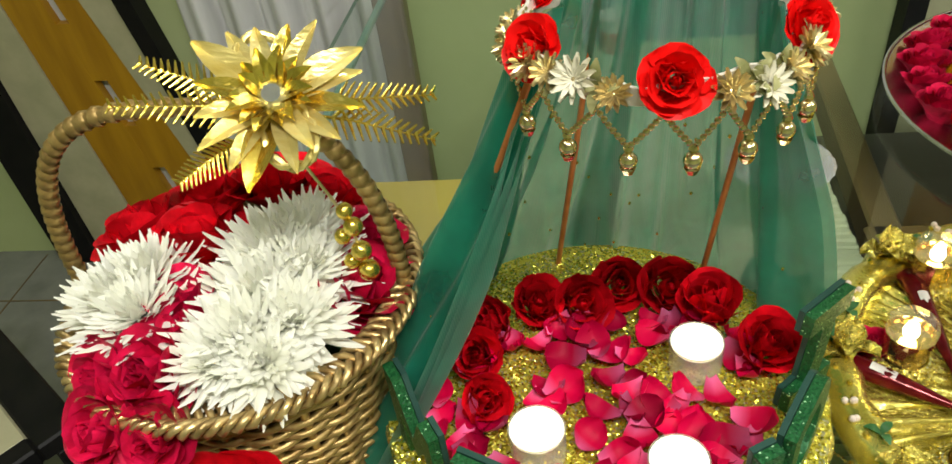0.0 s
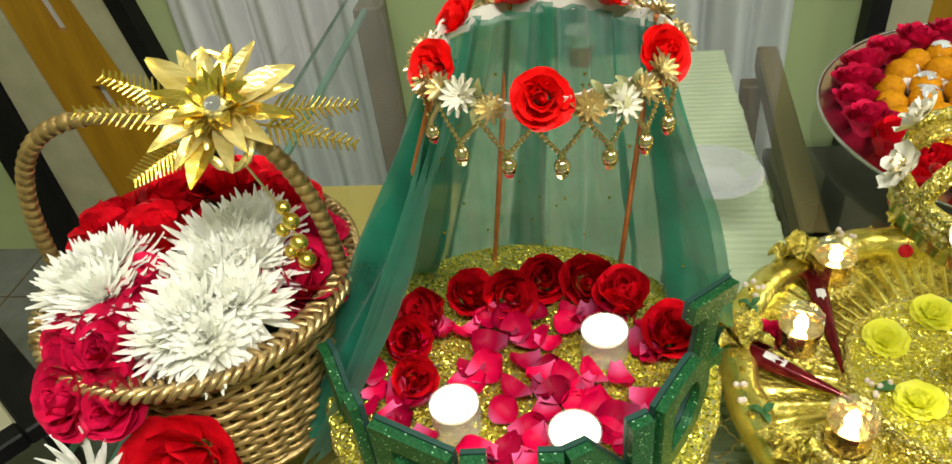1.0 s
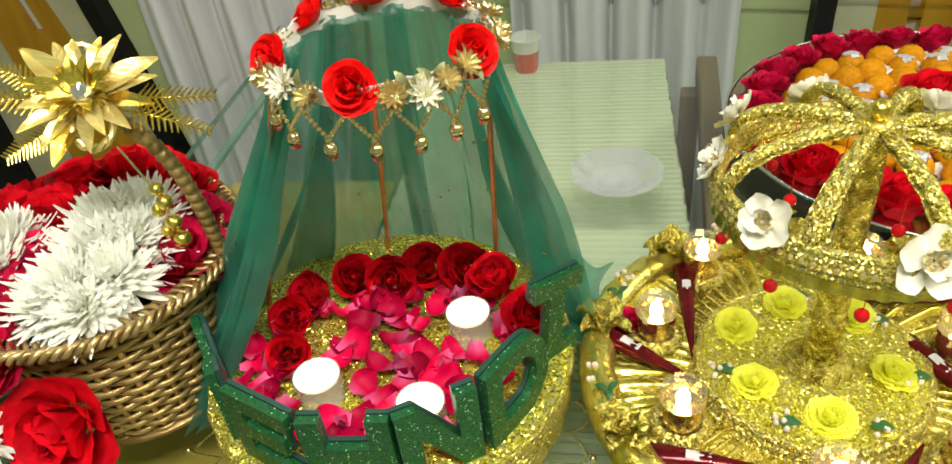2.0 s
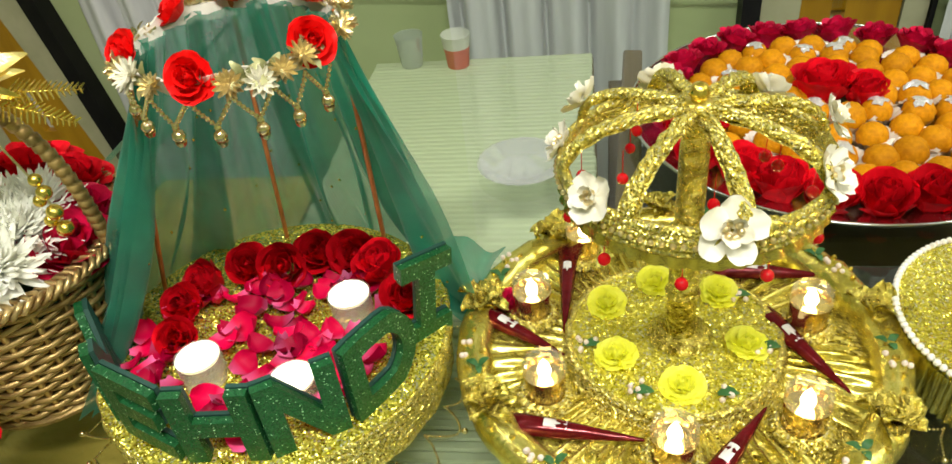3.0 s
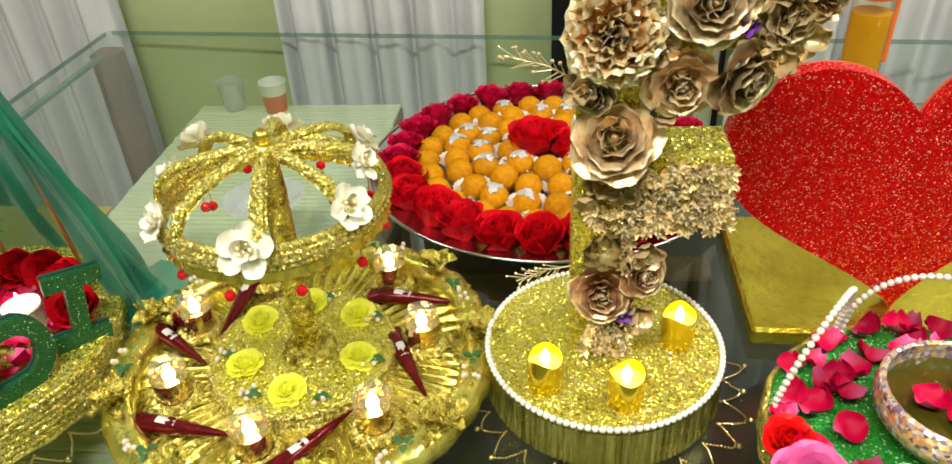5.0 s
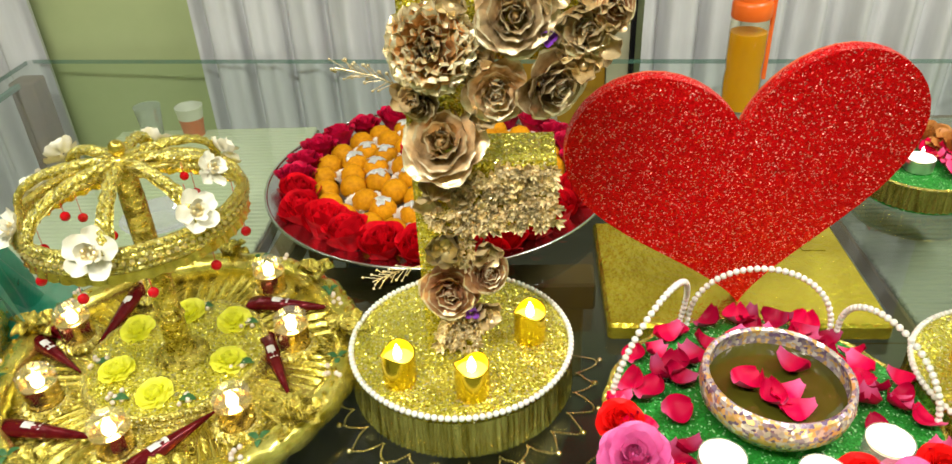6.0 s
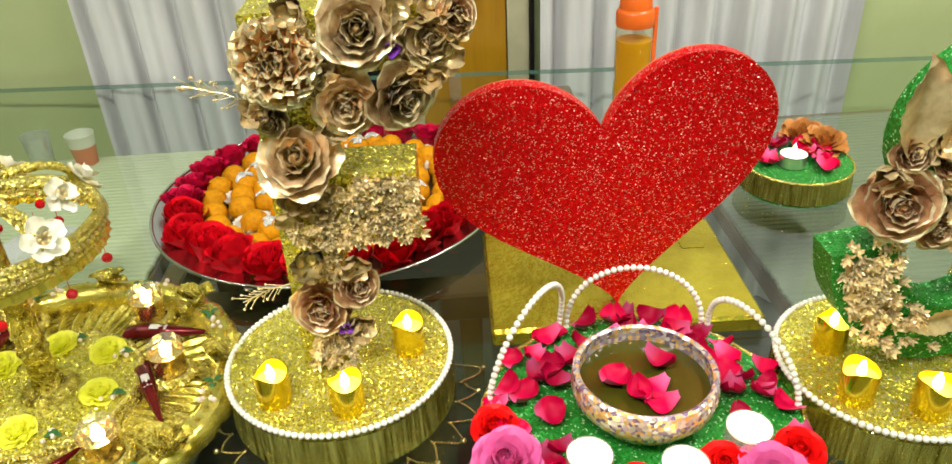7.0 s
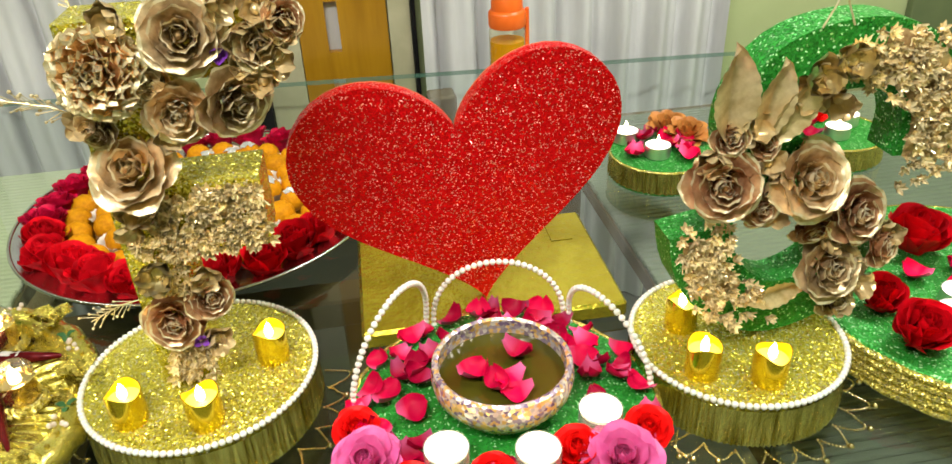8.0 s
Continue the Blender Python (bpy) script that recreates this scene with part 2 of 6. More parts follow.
M_SILVER = plain("silver_leaf", (0.80, 0.80, 0.80), (0.97, 0.97, 0.97), 150, 0.28, 0.6, bs=1.0, bd=0.006, fine=2)
M_CONE = plain("dark_red_printed_foil_cone", (0.085, 0.003, 0.006), (0.20, 0.008, 0.014), 60, 0.16, 0.45, bs=0.2)
M_LABEL = plain("white_label", (0.6, 0.58, 0.55), (0.75, 0.73, 0.7), 50, 0.5)
M_BERRY = plain("red_glass_bead", (0.45, 0.0, 0.005), (0.6, 0.005, 0.01), 40, 0.1, bs=0.0)
# wax is no lamp: flame light shining through it is put in as emission
M_WAX = glow("flame_glow_wax", (1.0, 0.97, 0.85), 1.2)
M_CUPWAX = pane("clear_candle_cup", (0.88, 0.82, 0.66), 0.10, 0.08, 0.22)
M_BEADG = plain("bright_champagne_bead", (0.78, 0.62, 0.32), (0.96, 0.84, 0.56), 60, 0.14, 1.0, bs=0.0)
M_TIN = plain("tealight_tin", (0.55, 0.54, 0.52), (0.7, 0.69, 0.66), 30, 0.3, 0.9, bs=0.1)
M_FLAME = glow("candle_flame", (1.0, 0.82, 0.42), 30.0)
M_LEDF = glow("led_flame", (1.0, 0.86, 0.48), 18.0)
M_LEDT = glow("lit_gold_cup_inside", (1.0, 0.74, 0.05), 1.6, (0.9, 0.7, 0.1))
M_LEDB = plain("gold_plastic_cup", (0.66, 0.46, 0.015), (0.88, 0.66, 0.04), 30, 0.16, 0.92, bs=0.05)
M_CHROME = plain("warm_chrome_cup", (0.86, 0.62, 0.26), (0.98, 0.80, 0.44), 30, 0.10, 0.95, bs=0.0)
M_WATER = plain("dark_water", (0.045, 0.042, 0.004), (0.075, 0.068, 0.008), 10, 0.03, bs=0.0)
M_MOSAIC = glitter("mosaic_chips", (0.25, 0.16, 0.30), (0.85, 0.75, 0.65), 260, (0.9, 0.55, 0.2), 0.5, 0.4, 0.25, 0.3)
M_BOTTLE = pane("bottle_plastic", (0.93, 0.92, 0.80), 0.08, 0.05)
M_CAP = plain("orange_plastic", (0.85, 0.13, 0.01), (0.95, 0.18, 0.02), 20, 0.35, bs=0.05)
M_CUPR = plain("red_paper_cup", (0.55, 0.08, 0.03), (0.65, 0.12, 0.05), 20, 0.6, bs=0.1)
M_CUPW = plain("white_paper_cup", (0.68, 0.66, 0.6), (0.78, 0.76, 0.7), 20, 0.6, bs=0.1)
M_GEM = plain("cut_clear_gem", (0.75, 0.77, 0.82), (0.9, 0.92, 0.95), 200, 0.06, 0.9, bs=0.0)
M_DOORG = plain("dark_green_door_paint", (0.13, 0.17, 0.08), (0.17, 0.21, 0.10), 10, 0.5)
M_ORANGEF = plain("orange_cloth_petal", (0.45, 0.16, 0.03), (0.62, 0.26, 0.06), 40, 0.5)
M_VASE = plain("pale_pink_stone", (0.50, 0.40, 0.34), (0.62, 0.52, 0.45), 60, 0.5)
M_LENS = pane("clear_faceted_plastic", (0.96, 0.96, 0.93), 0.05, 0.14, 0.04)
M_SAGE = plain("olive_gilt_leaf", (0.16, 0.17, 0.05), (0.40, 0.38, 0.18), 70, 0.4, 0.3)
M_SATIN = plain("pale_gold_satin", (0.58, 0.43, 0.09), (0.95, 0.82, 0.34), 60, 0.26, 0.6, bs=0.4, bd=0.002, stretch=(0.3, 1, 1), spread=0.2)
M_VIOLET = plain("violet_cloth_petal", (0.14, 0.02, 0.30), (0.24, 0.05, 0.42), 60, 0.5)
M_LEAFG = plain("gilded_leaf", (0.50, 0.34, 0.13), (0.98, 0.80, 0.48), 45, 0.28, 0.5, bs=0.4)
M_DRINK = plain("amber_fruit_drink", (0.86, 0.46, 0.01), (0.92, 0.54, 0.02), 20, 0.15, bs=0.0)
let_light_through(M_DRINK, (0.95, 0.62, 0.03), 0.5)
M_TINYBUD = plain("pale_pink_bud", (0.62, 0.50, 0.42), (0.80, 0.70, 0.62), 90, 0.6)


# ---- mesh tools ----
def cluster(name, core, core_mat, parent, label, m, piece, meshes_at):
    """A part with pieces of its own: meshes_at holds (mesh, pose) pairs."""
    p = part(name, core, core_mat, parent, label, m)
    for me, mm in meshes_at:
        part(piece, me, None, p, m=mm)
    return p


class Geo:
    def __init__(self):
        self.v, self.f = [], []

    def add(self, vs, fs, m=None):
        k = len(self.v)
        self.v += [tuple(m @ Vector(p)) if m is not None else tuple(p) for p in vs]
        self.f += [tuple(i + k for i in f) for f in fs]
        return self

    def lathe(self, prof, n=32, m=None, wob=None):
        vs, fs, k = [], [], len(prof)
        for i in range(n):
            a = 2 * math.pi * i / n
            w = wob(a) if wob else 1
            for r, z in prof:
                vs.append((r * w * math.cos(a), r * w * math.sin(a), z))
        for i in range(n):
            j = (i + 1) % n
            for q in range(k - 1):
                fs.append((i * k + q, j * k + q, j * k + q + 1, i * k + q + 1))
        return self.add(vs, fs, m)

    def ball(self, r, m=None, n=10, k=6, squash=1.0):
        prof = [(r * math.sin(math.pi * i / k) + (1e-6 if i in (0, k) else 0), -r * squash * math.cos(math.pi * i / k)) for i in range(k + 1)]
        return self.lathe(prof, n, m)

    def box(self, sx, sy, sz, m=None, bev=0.0):
        b = min(bev, sx / 2.01, sy / 2.01, sz / 2.01)
        x, y = sx / 2, sy / 2
        def ring(i, z):
            return [(-x + i, -y, z), (x - i, -y, z), (x, -y + i, z), (x, y - i, z), (x - i, y, z), (-x + i, y, z), (-x, y - i, z), (-x, -y + i, z)]
        def shr(i, z):
            return [(max(-x + i, min(x - i, px)), max(-y + i, min(y - i, py)), z) for px, py, _ in ring(b, z)]
        if b <= 0:
            vs = [(-x, -y, 0), (x, -y, 0), (x, y, 0), (-x, y, 0), (-x, -y, sz), (x, -y, sz), (x, y, sz), (-x, y, sz)]
            fs = [(3, 2, 1, 0), (4, 5, 6, 7), (0, 1, 5, 4), (1, 2, 6, 5), (2, 3, 7, 6), (3, 0, 4, 7)]
            return self.add(vs, fs, m)
        vs = shr(b, 0) + ring(b, b) + ring(b, sz - b) + shr(b, sz)
        fs = [tuple(reversed(range(8))), tuple(range(24, 32))]
        for q in range(3):
            for i in range(8):
                j = (i + 1) % 8
                fs.append((q * 8 + i, q * 8 + j, q * 8 + 8 + j, q * 8 + 8 + i))
        return self.add(vs, fs, m)

    def tube(self, pts, r, n=8, closed=False, m=None):
        pts = [Vector(p) for p in pts]
        k = len(pts)
        rad = r if callable(r) else (lambda s: r)
        vs, fs = [], []
        side = None
        for i, p in enumerate(pts):
            a = pts[(i - 1) % k] if closed or i > 0 else p
            b = pts[(i + 1) % k] if closed or i < k - 1 else p
            d = (b - a).normalized() if (b - a).length > 1e-9 else Vector((0, 0, 1))
            if side is None:
                side = d.cross(Vector((0, 0, 1)))
                if side.length < 1e-3:
                    side = Vector((1, 0, 0))
            side = (side - d * side.dot(d)).normalized()
            up = d.cross(side)
            rr = rad(i / max(1, k - 1))
            for j in range(n):
                t = 2 * math.pi * j / n
                vs.append(p + (side * math.cos(t) + up * math.sin(t)) * rr)
        for i in range(k if closed else k - 1):
            i2 = (i + 1) % k
            for j in range(n):
                j2 = (j + 1) % n
                fs.append((i * n + j, i * n + j2, i2 * n + j2, i2 * n + j))
        if not closed:
            fs += [tuple(reversed(range(n))), tuple(range((k - 1) * n, k * n))]
        return self.add(vs, fs, m)

    def sheet(self, fn, nu, nv, m=None):
        vs = [fn(i / nu, j / nv) for j in range(nv + 1) for i in range(nu + 1)]
        fs = [(j * (nu + 1) + i, j * (nu + 1) + i + 1, (j + 1) * (nu + 1) + i + 1, (j + 1) * (nu + 1) + i) for j in range(nv) for i in range(nu)]
        return self.add(vs, fs, m)

    def slab(self, outline, t, m=None, hole=None):
        """Flat shape in x and z with thickness along y."""
        n = len(outline)
        vs = [(x, -t / 2, z) for x, z in outline] + [(x, t / 2, z) for x, z in outline]
        fs = [(i, (i + 1) % n, n + (i + 1) % n, n + i)[::-1] for i in range(n)]
        if hole:
            vs += [(x, -t / 2, z) for x, z in hole] + [(x, t / 2, z) for x, z in hole]
            h = 2 * n
            for i in range(n):
                j = (i + 1) % n
                fs += [(i, j, h + j, h + i), (n + i, h + n + i, h + n + j, n + j), (h + i, h + j, h + n + j, h + n + i)]
        else:
            fs += [tuple(range(n)), tuple(reversed(range(n, 2 * n)))]
        return self.add(vs, fs, m)

    def mesh(self, name, material, sharp=35):
        me = bpy.data.meshes.new(name)
        me.from_pydata(self.v, [], self.f)
        bm = bmesh.new()
        bm.from_mesh(me)
        bmesh.ops.recalc_face_normals(bm, faces=bm.faces)
        bm.to_mesh(me)
        bm.free()
        me.materials.append(material)
        me.shade_smooth()
        me.set_sharp_from_angle(angle=radians(sharp))
        return me


def T(x, y, z, rx=0, ry=0, rz=0, s=1.0):
    return pose(x, y, z, rx, ry, rz) @ Matrix.Scale(s, 4)


def holder(name, m, label, category, group="", kind=""):
    e = new(name)
    e.empty_display_size = 0.02
    e.matrix_basis = m
    return tagged(e, label, category, group, kind)


def single(name, geo, material, m, label, category="", group="", kind="", sharp=35):
    me = geo if isinstance(geo, bpy.types.Mesh) else geo.mesh(name, material, sharp)
    ob = new(name, me)
    ob.matrix_basis = m
    return tagged(ob, label, category, group, kind)


def part(name, geo, material, parent, label="", m=None, sharp=35):
    me = geo if isinstance(geo, bpy.types.Mesh) else geo.mesh(name, material, sharp)
    ob = new(name, me)
    ob.parent = parent
    if m is not None:
        ob.matrix_basis = m
    return tagged(ob, label)


rnd = random.Random(7)


def ringpts(r, n, z=0.0):
    return [(r * math.cos(2 * math.pi * i / n), r * math.sin(2 * math.pi * i / n), z) for i in range(n)]


# ---- flowers ----
def petal_fn(length, width, cup, curl, ruffle=0.0, seed=0.0, point=0.0):
    """A petal that starts at the origin and grows upwards and outwards along +x."""
    def fn(u, v):
        s = (u - 0.5) * 2
        w = width * (math.sin(math.pi * min(1, v * 0.62 + 0.12)) ** 0.8) * (1 - point * v * v * 0.85)
        ru = ruffle * v * math.sin(s * 7 + seed * 9 + v * 3)
        tip = 1 - (0.16 + point * 0.2) * s * s * v
        z = length * v * tip * (1 - 0.35 * curl * v * v)
        x = cup * s * s * -width * 0.9 + curl * length * (v ** 2.4) + ru
        return (x, s * w, z)
    return fn


def heart_fn(r, h, turns=1.9):
    """The rolled heart of a rose: a spiral that closes towards its top."""
    def fn(u, v):
        a = 2 * math.pi * turns * u
        rad = r * (0.05 + 0.30 * u) * (0.55 + 0.75 * math.sin(math.pi * (0.15 + 0.62 * v)))
        return (rad * math.cos(a), rad * math.sin(a), h * v * (1.02 - 0.10 * u) + 0.03 * h * math.sin(2.3 * a) * v)
    return fn


def rose_petals(r, h, layers, seed=1, ruffle=0.04, nu=6, nv=5, open_=0.9, wide=1.0, heart=0.0):
    """One shape per petal, from the heart outwards."""
    out, rr = [], random.Random(seed)
    if heart:
        out.append(Geo().sheet(heart_fn(r, h * heart), 22, 5, pose(0, 0, 0, 0, 0, 40 * seed)).ball(r * 0.20, T(0, 0, h * heart * 0.62), 8, 6, 1.2))
    for k, (count, rad, tilt, size) in enumerate(layers):
        for i in range(count):
            a = 360 * (i + 0.5 * (k % 2)) / count + rr.uniform(-9, 9)
            ln = h * size * rr.uniform(0.92, 1.08)
            m = pose(0, 0, 0, 0, 0, a) @ pose(rad * r, 0, 0, 0, tilt + rr.uniform(-5, 5), 0)
            w = r * wide * (0.42 + 0.46 * rad + 0.10 * k / len(layers))
            out.append(Geo().sheet(petal_fn(ln, w, 0.38, 0.06 + 0.5 * rad * open_, ruffle * r, rr.random()), nu, nv, m))
    return out


def rose_geo(*a, **k):
    g = Geo()
    for p in rose_petals(*a, **k):
        g.add(p.v, p.f)
    return g


def petal_set(material, *a, **k):
    return [p.mesh("petal", material, 60) for p in rose_petals(*a, **k)]


FULL = [(3, 0.06, -10, 1.0), (4, 0.18, -4, 1.02), (5, 0.34, 4, 1.0), (6, 0.48, 13, 0.95), (7, 0.58, 26, 0.88)]
FOAM = [(3, 0.16, -6, 1.0), (4, 0.30, 4, 1.0), (5, 0.40, 24, 0.95), (6, 0.46, 52, 0.9)]
CUPR = [(3, 0.22, -8, 1.0), (3, 0.34, -3, 1.0), (4, 0.44, 5, 0.95), (4, 0.52, 18, 0.86)]
OPEN = [(3, 0.08, -6, 0.9), (4, 0.22, 4, 1.0), (5, 0.38, 20, 1.0), (6, 0.5, 40, 1.0), (7, 0.52, 60, 0.95)]
YELL = [(4, 0.16, 0, 0.92), (5, 0.28, 24, 0.92), (6, 0.38, 50, 0.98), (7, 0.42, 74, 1.0)]
MANY = [(4, 0.05, -10, 1.0), (6, 0.15, 6, 1.0), (8, 0.3, 20, 1.0), (10, 0.4, 36, 1.0), (12, 0.5, 52, 0.95), (13, 0.5, 70, 0.9)]

ME_ROSE = [petal_set(M_ROSE, 0.021, 0.034, CUPR, s, 0.02, 6, 6, open_=0.30, wide=1.35, heart=0.98) for s in (1, 2, 3)]
ME_ROSEM = [petal_set(M_ROSEM, 0.022, 0.035, FULL, s, 0.05, open_=0.40, heart=0.95) for s in (4, 5)]
BIG = [(3, 0.06, -10, 1.0), (3, 0.18, -2, 1.02), (4, 0.34, 10, 1.0), (4, 0.48, 26, 0.95), (5, 0.56, 46, 0.9)]
ME_BIGR = [petal_set(M_ROSE, 0.030, 0.044, BIG, s, 0.03, 8, 6, open_=0.4, wide=1.35, heart=0.95) for s in (41, 42)]
ME_BIGM = [petal_set(M_ROSEM, 0.030, 0.044, BIG, s, 0.03, 8, 6, open_=0.4, wide=1.40, heart=0.95) for s in (43, 44)]
ME_PINK = [petal_set(M_PINK, 0.021, 0.028, OPEN, 6, 0.04, open_=0.4, wide=1.15, heart=0.9)]
ME_FOAM = [petal_set(M_FOAMR, 0.0175, 0.0205, FOAM, s, 0.03, open_=0.35, wide=1.3, heart=0.98) for s in (7, 8, 9)]
ME_YROSE = [petal_set(M_YROSE, 0.0155, 0.0150, YELL, s, 0.05, open_=0.2, wide=1.25, heart=0.85) for s in (10, 11)]


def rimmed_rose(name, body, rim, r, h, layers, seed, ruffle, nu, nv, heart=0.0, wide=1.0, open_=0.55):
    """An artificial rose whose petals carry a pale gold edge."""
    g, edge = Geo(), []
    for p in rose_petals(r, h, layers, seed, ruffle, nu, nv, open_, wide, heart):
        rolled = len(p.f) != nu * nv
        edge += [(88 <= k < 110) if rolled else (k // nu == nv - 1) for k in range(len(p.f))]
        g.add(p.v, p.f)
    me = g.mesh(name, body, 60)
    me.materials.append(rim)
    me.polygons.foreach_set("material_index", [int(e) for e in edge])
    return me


SILK = [(3, 0.20, -6, 1.0), (4, 0.32, 6, 1.0), (4, 0.44, 22, 1.0), (5, 0.52, 42, 1.0), (5, 0.52, 64, 1.05)]
RUFF = [(5, 0.06, -10, 1.0), (8, 0.15, 4, 1.0), (10, 0.26, 18, 1.0), (12, 0.36, 33, 1.0), (14, 0.44, 48, 1.0), (15, 0.48, 64, 0.95), (15, 0.48, 82, 0.9)]
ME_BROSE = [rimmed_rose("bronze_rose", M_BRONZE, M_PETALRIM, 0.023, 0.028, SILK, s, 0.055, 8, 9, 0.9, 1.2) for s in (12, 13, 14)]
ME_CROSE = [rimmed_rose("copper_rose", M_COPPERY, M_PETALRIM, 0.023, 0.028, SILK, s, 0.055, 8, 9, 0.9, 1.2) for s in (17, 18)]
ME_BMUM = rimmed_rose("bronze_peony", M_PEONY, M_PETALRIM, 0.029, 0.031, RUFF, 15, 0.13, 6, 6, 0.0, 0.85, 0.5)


def rose_at(name, sets, m, label, group=""):
    e = holder(name, m, label, "flower", group)
    for me in sets[rnd.randrange(len(sets))]:
        part("petal", me, None, e)
    return e


def place_rose(sets, x, y, z, s=1.0, rx=0, ry=0, label="dark red fresh rose head", name="rose", group=""):
    return rose_at(name, sets, T(x, y, z, rx, ry, 0, s) @ pose(0, 0, 0, 0, 0, rnd.uniform(0, 360)), label, group)


def loose_petal_mesh(seed, material):
    rr = random.Random(seed)
    g = Geo()
    L, W = 0.035, 0.0155 * rr.uniform(0.80, 1.12)
    cu, tw, rf = rr.uniform(0.10, 0.42), rr.uniform(-0.2, 0.2), rr.random() * 6
    def fn(u, v):
        s = (u - 0.5) * 2
        w = W * math.sin(math.pi * (0.06 + 0.91 * v ** 1.25)) ** 0.62
        return ((v - 0.5) * L * (1 - 0.14 * s * s * v), s * w, 0.004 + cu * s * s * W * 1.2 + 0.010 * (2 * v - 1) ** 2 * (1 + tw) + 0.002 * math.sin(5 * s + rf) * v)
    g.sheet(fn, 6, 8)
    me = g.mesh("rose_petal", material, 70)
    return me


def petal_material():
    m, nt, p = mat("crimson_petal_pale_base")
    tc = nt.nodes.new("ShaderNodeTexCoord")
    sp = nt.nodes.new("ShaderNodeSeparateXYZ")
    nt.links.new(tc.outputs["Object"], sp.inputs[0])
    mr = nd(nt, "ShaderNodeMapRange", **{"From Min": -0.018, "From Max": -0.004})
    nt.links.new(sp.outputs[0], mr.inputs[0])
    r = nt.nodes.new("ShaderNodeValToRGB")
    r.color_ramp.elements[0].color = (0.86, 0.15, 0.36, 1)
    r.color_ramp.elements[1].color = (0.62, 0.001, 0.055, 1)
    nt.links.new(mr.outputs[0], r.inputs[0])
    info = nt.nodes.new("ShaderNodeObjectInfo")
    mv = nd(nt, "ShaderNodeMapRange", **{"To Min": 0.42, "To Max": 1.3})
    nt.links.new(info.outputs["Random"], mv.inputs[0])
    hs = nd(nt, "ShaderNodeHueSaturation")
    nt.links.new(mv.outputs[0], hs.inputs["Value"])
    nt.links.new(r.outputs[0], hs.inputs["Color"])
    nt.links.new(hs.outputs[0], p.inputs["Base Color"])
    p.inputs["Roughness"].default_value = 0.5
    p.inputs["Specular IOR Level"].default_value = 0.12
    p.inputs["Subsurface Weight"].default_value = 0.1
    p.inputs["Subsurface Radius"].default_value = (0.004, 0.001, 0.002)
    bump(nt, p, noisy(nt, coords(nt, (0.3, 1, 1)), 300), 0.2, 0.0008)
    return m


M_PETAL = petal_material()
ME_PETAL = [loose_petal_mesh(s, M_PETAL) for s in range(6)]


def free_spots(cx, cy, r0, r1, gap, count, keep_off, seed):
    """Random spots in a ring, spaced by gap and clear of the circles in keep_off."""
    rr, out = random.Random(seed), []
    for _ in range(6000):
        a, r = rr.uniform(0, 360), math.sqrt(rr.uniform(r0 * r0, r1 * r1))
        x, y = cx + r * math.cos(radians(a)), cy + r * math.sin(radians(a))
        if all(math.hypot(x - kx, y - ky) > kr for kx, ky, kr in keep_off) and all(math.hypot(x - px, y - py) > gap for px, py, _, _ in out):
            out.append((x, y, a, r))
        if len(out) == count:
            break
    return [(a, r) for _, _, a, r in out]


def scatter_petals(cx, cy, z, spots, label, group):
    for a, r in spots:
        m = T(cx + r * math.cos(radians(a)), cy + r * math.sin(radians(a)), z + rnd.uniform(0, 0.004), rnd.uniform(-24, 24), rnd.uniform(-24, 10), rnd.uniform(0, 360), rnd.uniform(0.72, 1.06))
        single("rose_petal", ME_PETAL[rnd.randrange(6)], None, m, label, "petal", group)


def mum_geo(r, h, seed):
    g, rr = Geo(), random.Random(seed)
    n = 150
    for i in range(n):
        q = (i + 0.5) / n
        tilt = 8 + 92 * q ** 0.75
        a = i * 137.508 + rr.uniform(-8, 8)
        ln = r * (0.62 + 0.46 * q) * rr.uniform(0.80, 1.22)
        w = rr.uniform(0.0034, 0.0046)
        lift = rr.uniform(-0.3, 1.3) * (0.4 + 0.6 * q)
        def fn(u, v, ln=ln, w=w, lift=lift):
            s = (u - 0.5) * 2
            return (-lift * ln * v * v * 0.35 + 0.4 * w * s * s, s * w * (0.45 + 0.75 * math.sin(math.pi * (v * 0.86 + 0.06))) * math.sqrt(1 - 0.92 * v ** 5), ln * v)
        g.sheet(fn, 2, 6, pose(0, 0, h * (1 - q) * 0.5, 0, 0, a) @ pose(0, 0, 0, 0, tilt, 0))
    return g


ME_MUM = [mum_geo(0.054, 0.022, s).mesh("petals", M_WHITEF, 70) for s in (1, 2)]


# ---- candles ----
def tealight(x, y, z, group, label="lit white candle in a low clear cup", h=0.030, r=0.0205):
    c = holder("tealight", T(x, y, z), label, "candle", group)
    part("cup", Geo().lathe([(1e-5, 0.0), (r - 0.001, 0.0), (r, 0.001), (r + 0.0004, h), (r - 0.0006, h), (r - 0.0010, h - 0.003)], 32), M_TIN if "tin" in label else M_CUPWAX, c, "thin candle cup")
    part("wax", Geo().lathe([(1e-5, h - 0.0015), (r * 0.75, h - 0.0015), (r - 0.0009, h - 0.0006), (r - 0.0008, h - 0.003)], 32), M_WAX, c, "molten white wax with the flame's light added as emission")
    part("wick", Geo().tube([(0, 0, h - 0.002), (0.0006, 0, h + 0.003), (0.0012, 0, h + 0.005)], 0.0007, 6), M_BLACK, c)
    part("flame", Geo().lathe([(1e-5, h), (0.0022, h + 0.003), (0.0030, h + 0.006), (0.0020, h + 0.011), (1e-5, h + 0.017)], 12), M_FLAME, c, "small yellow flame")
    return c


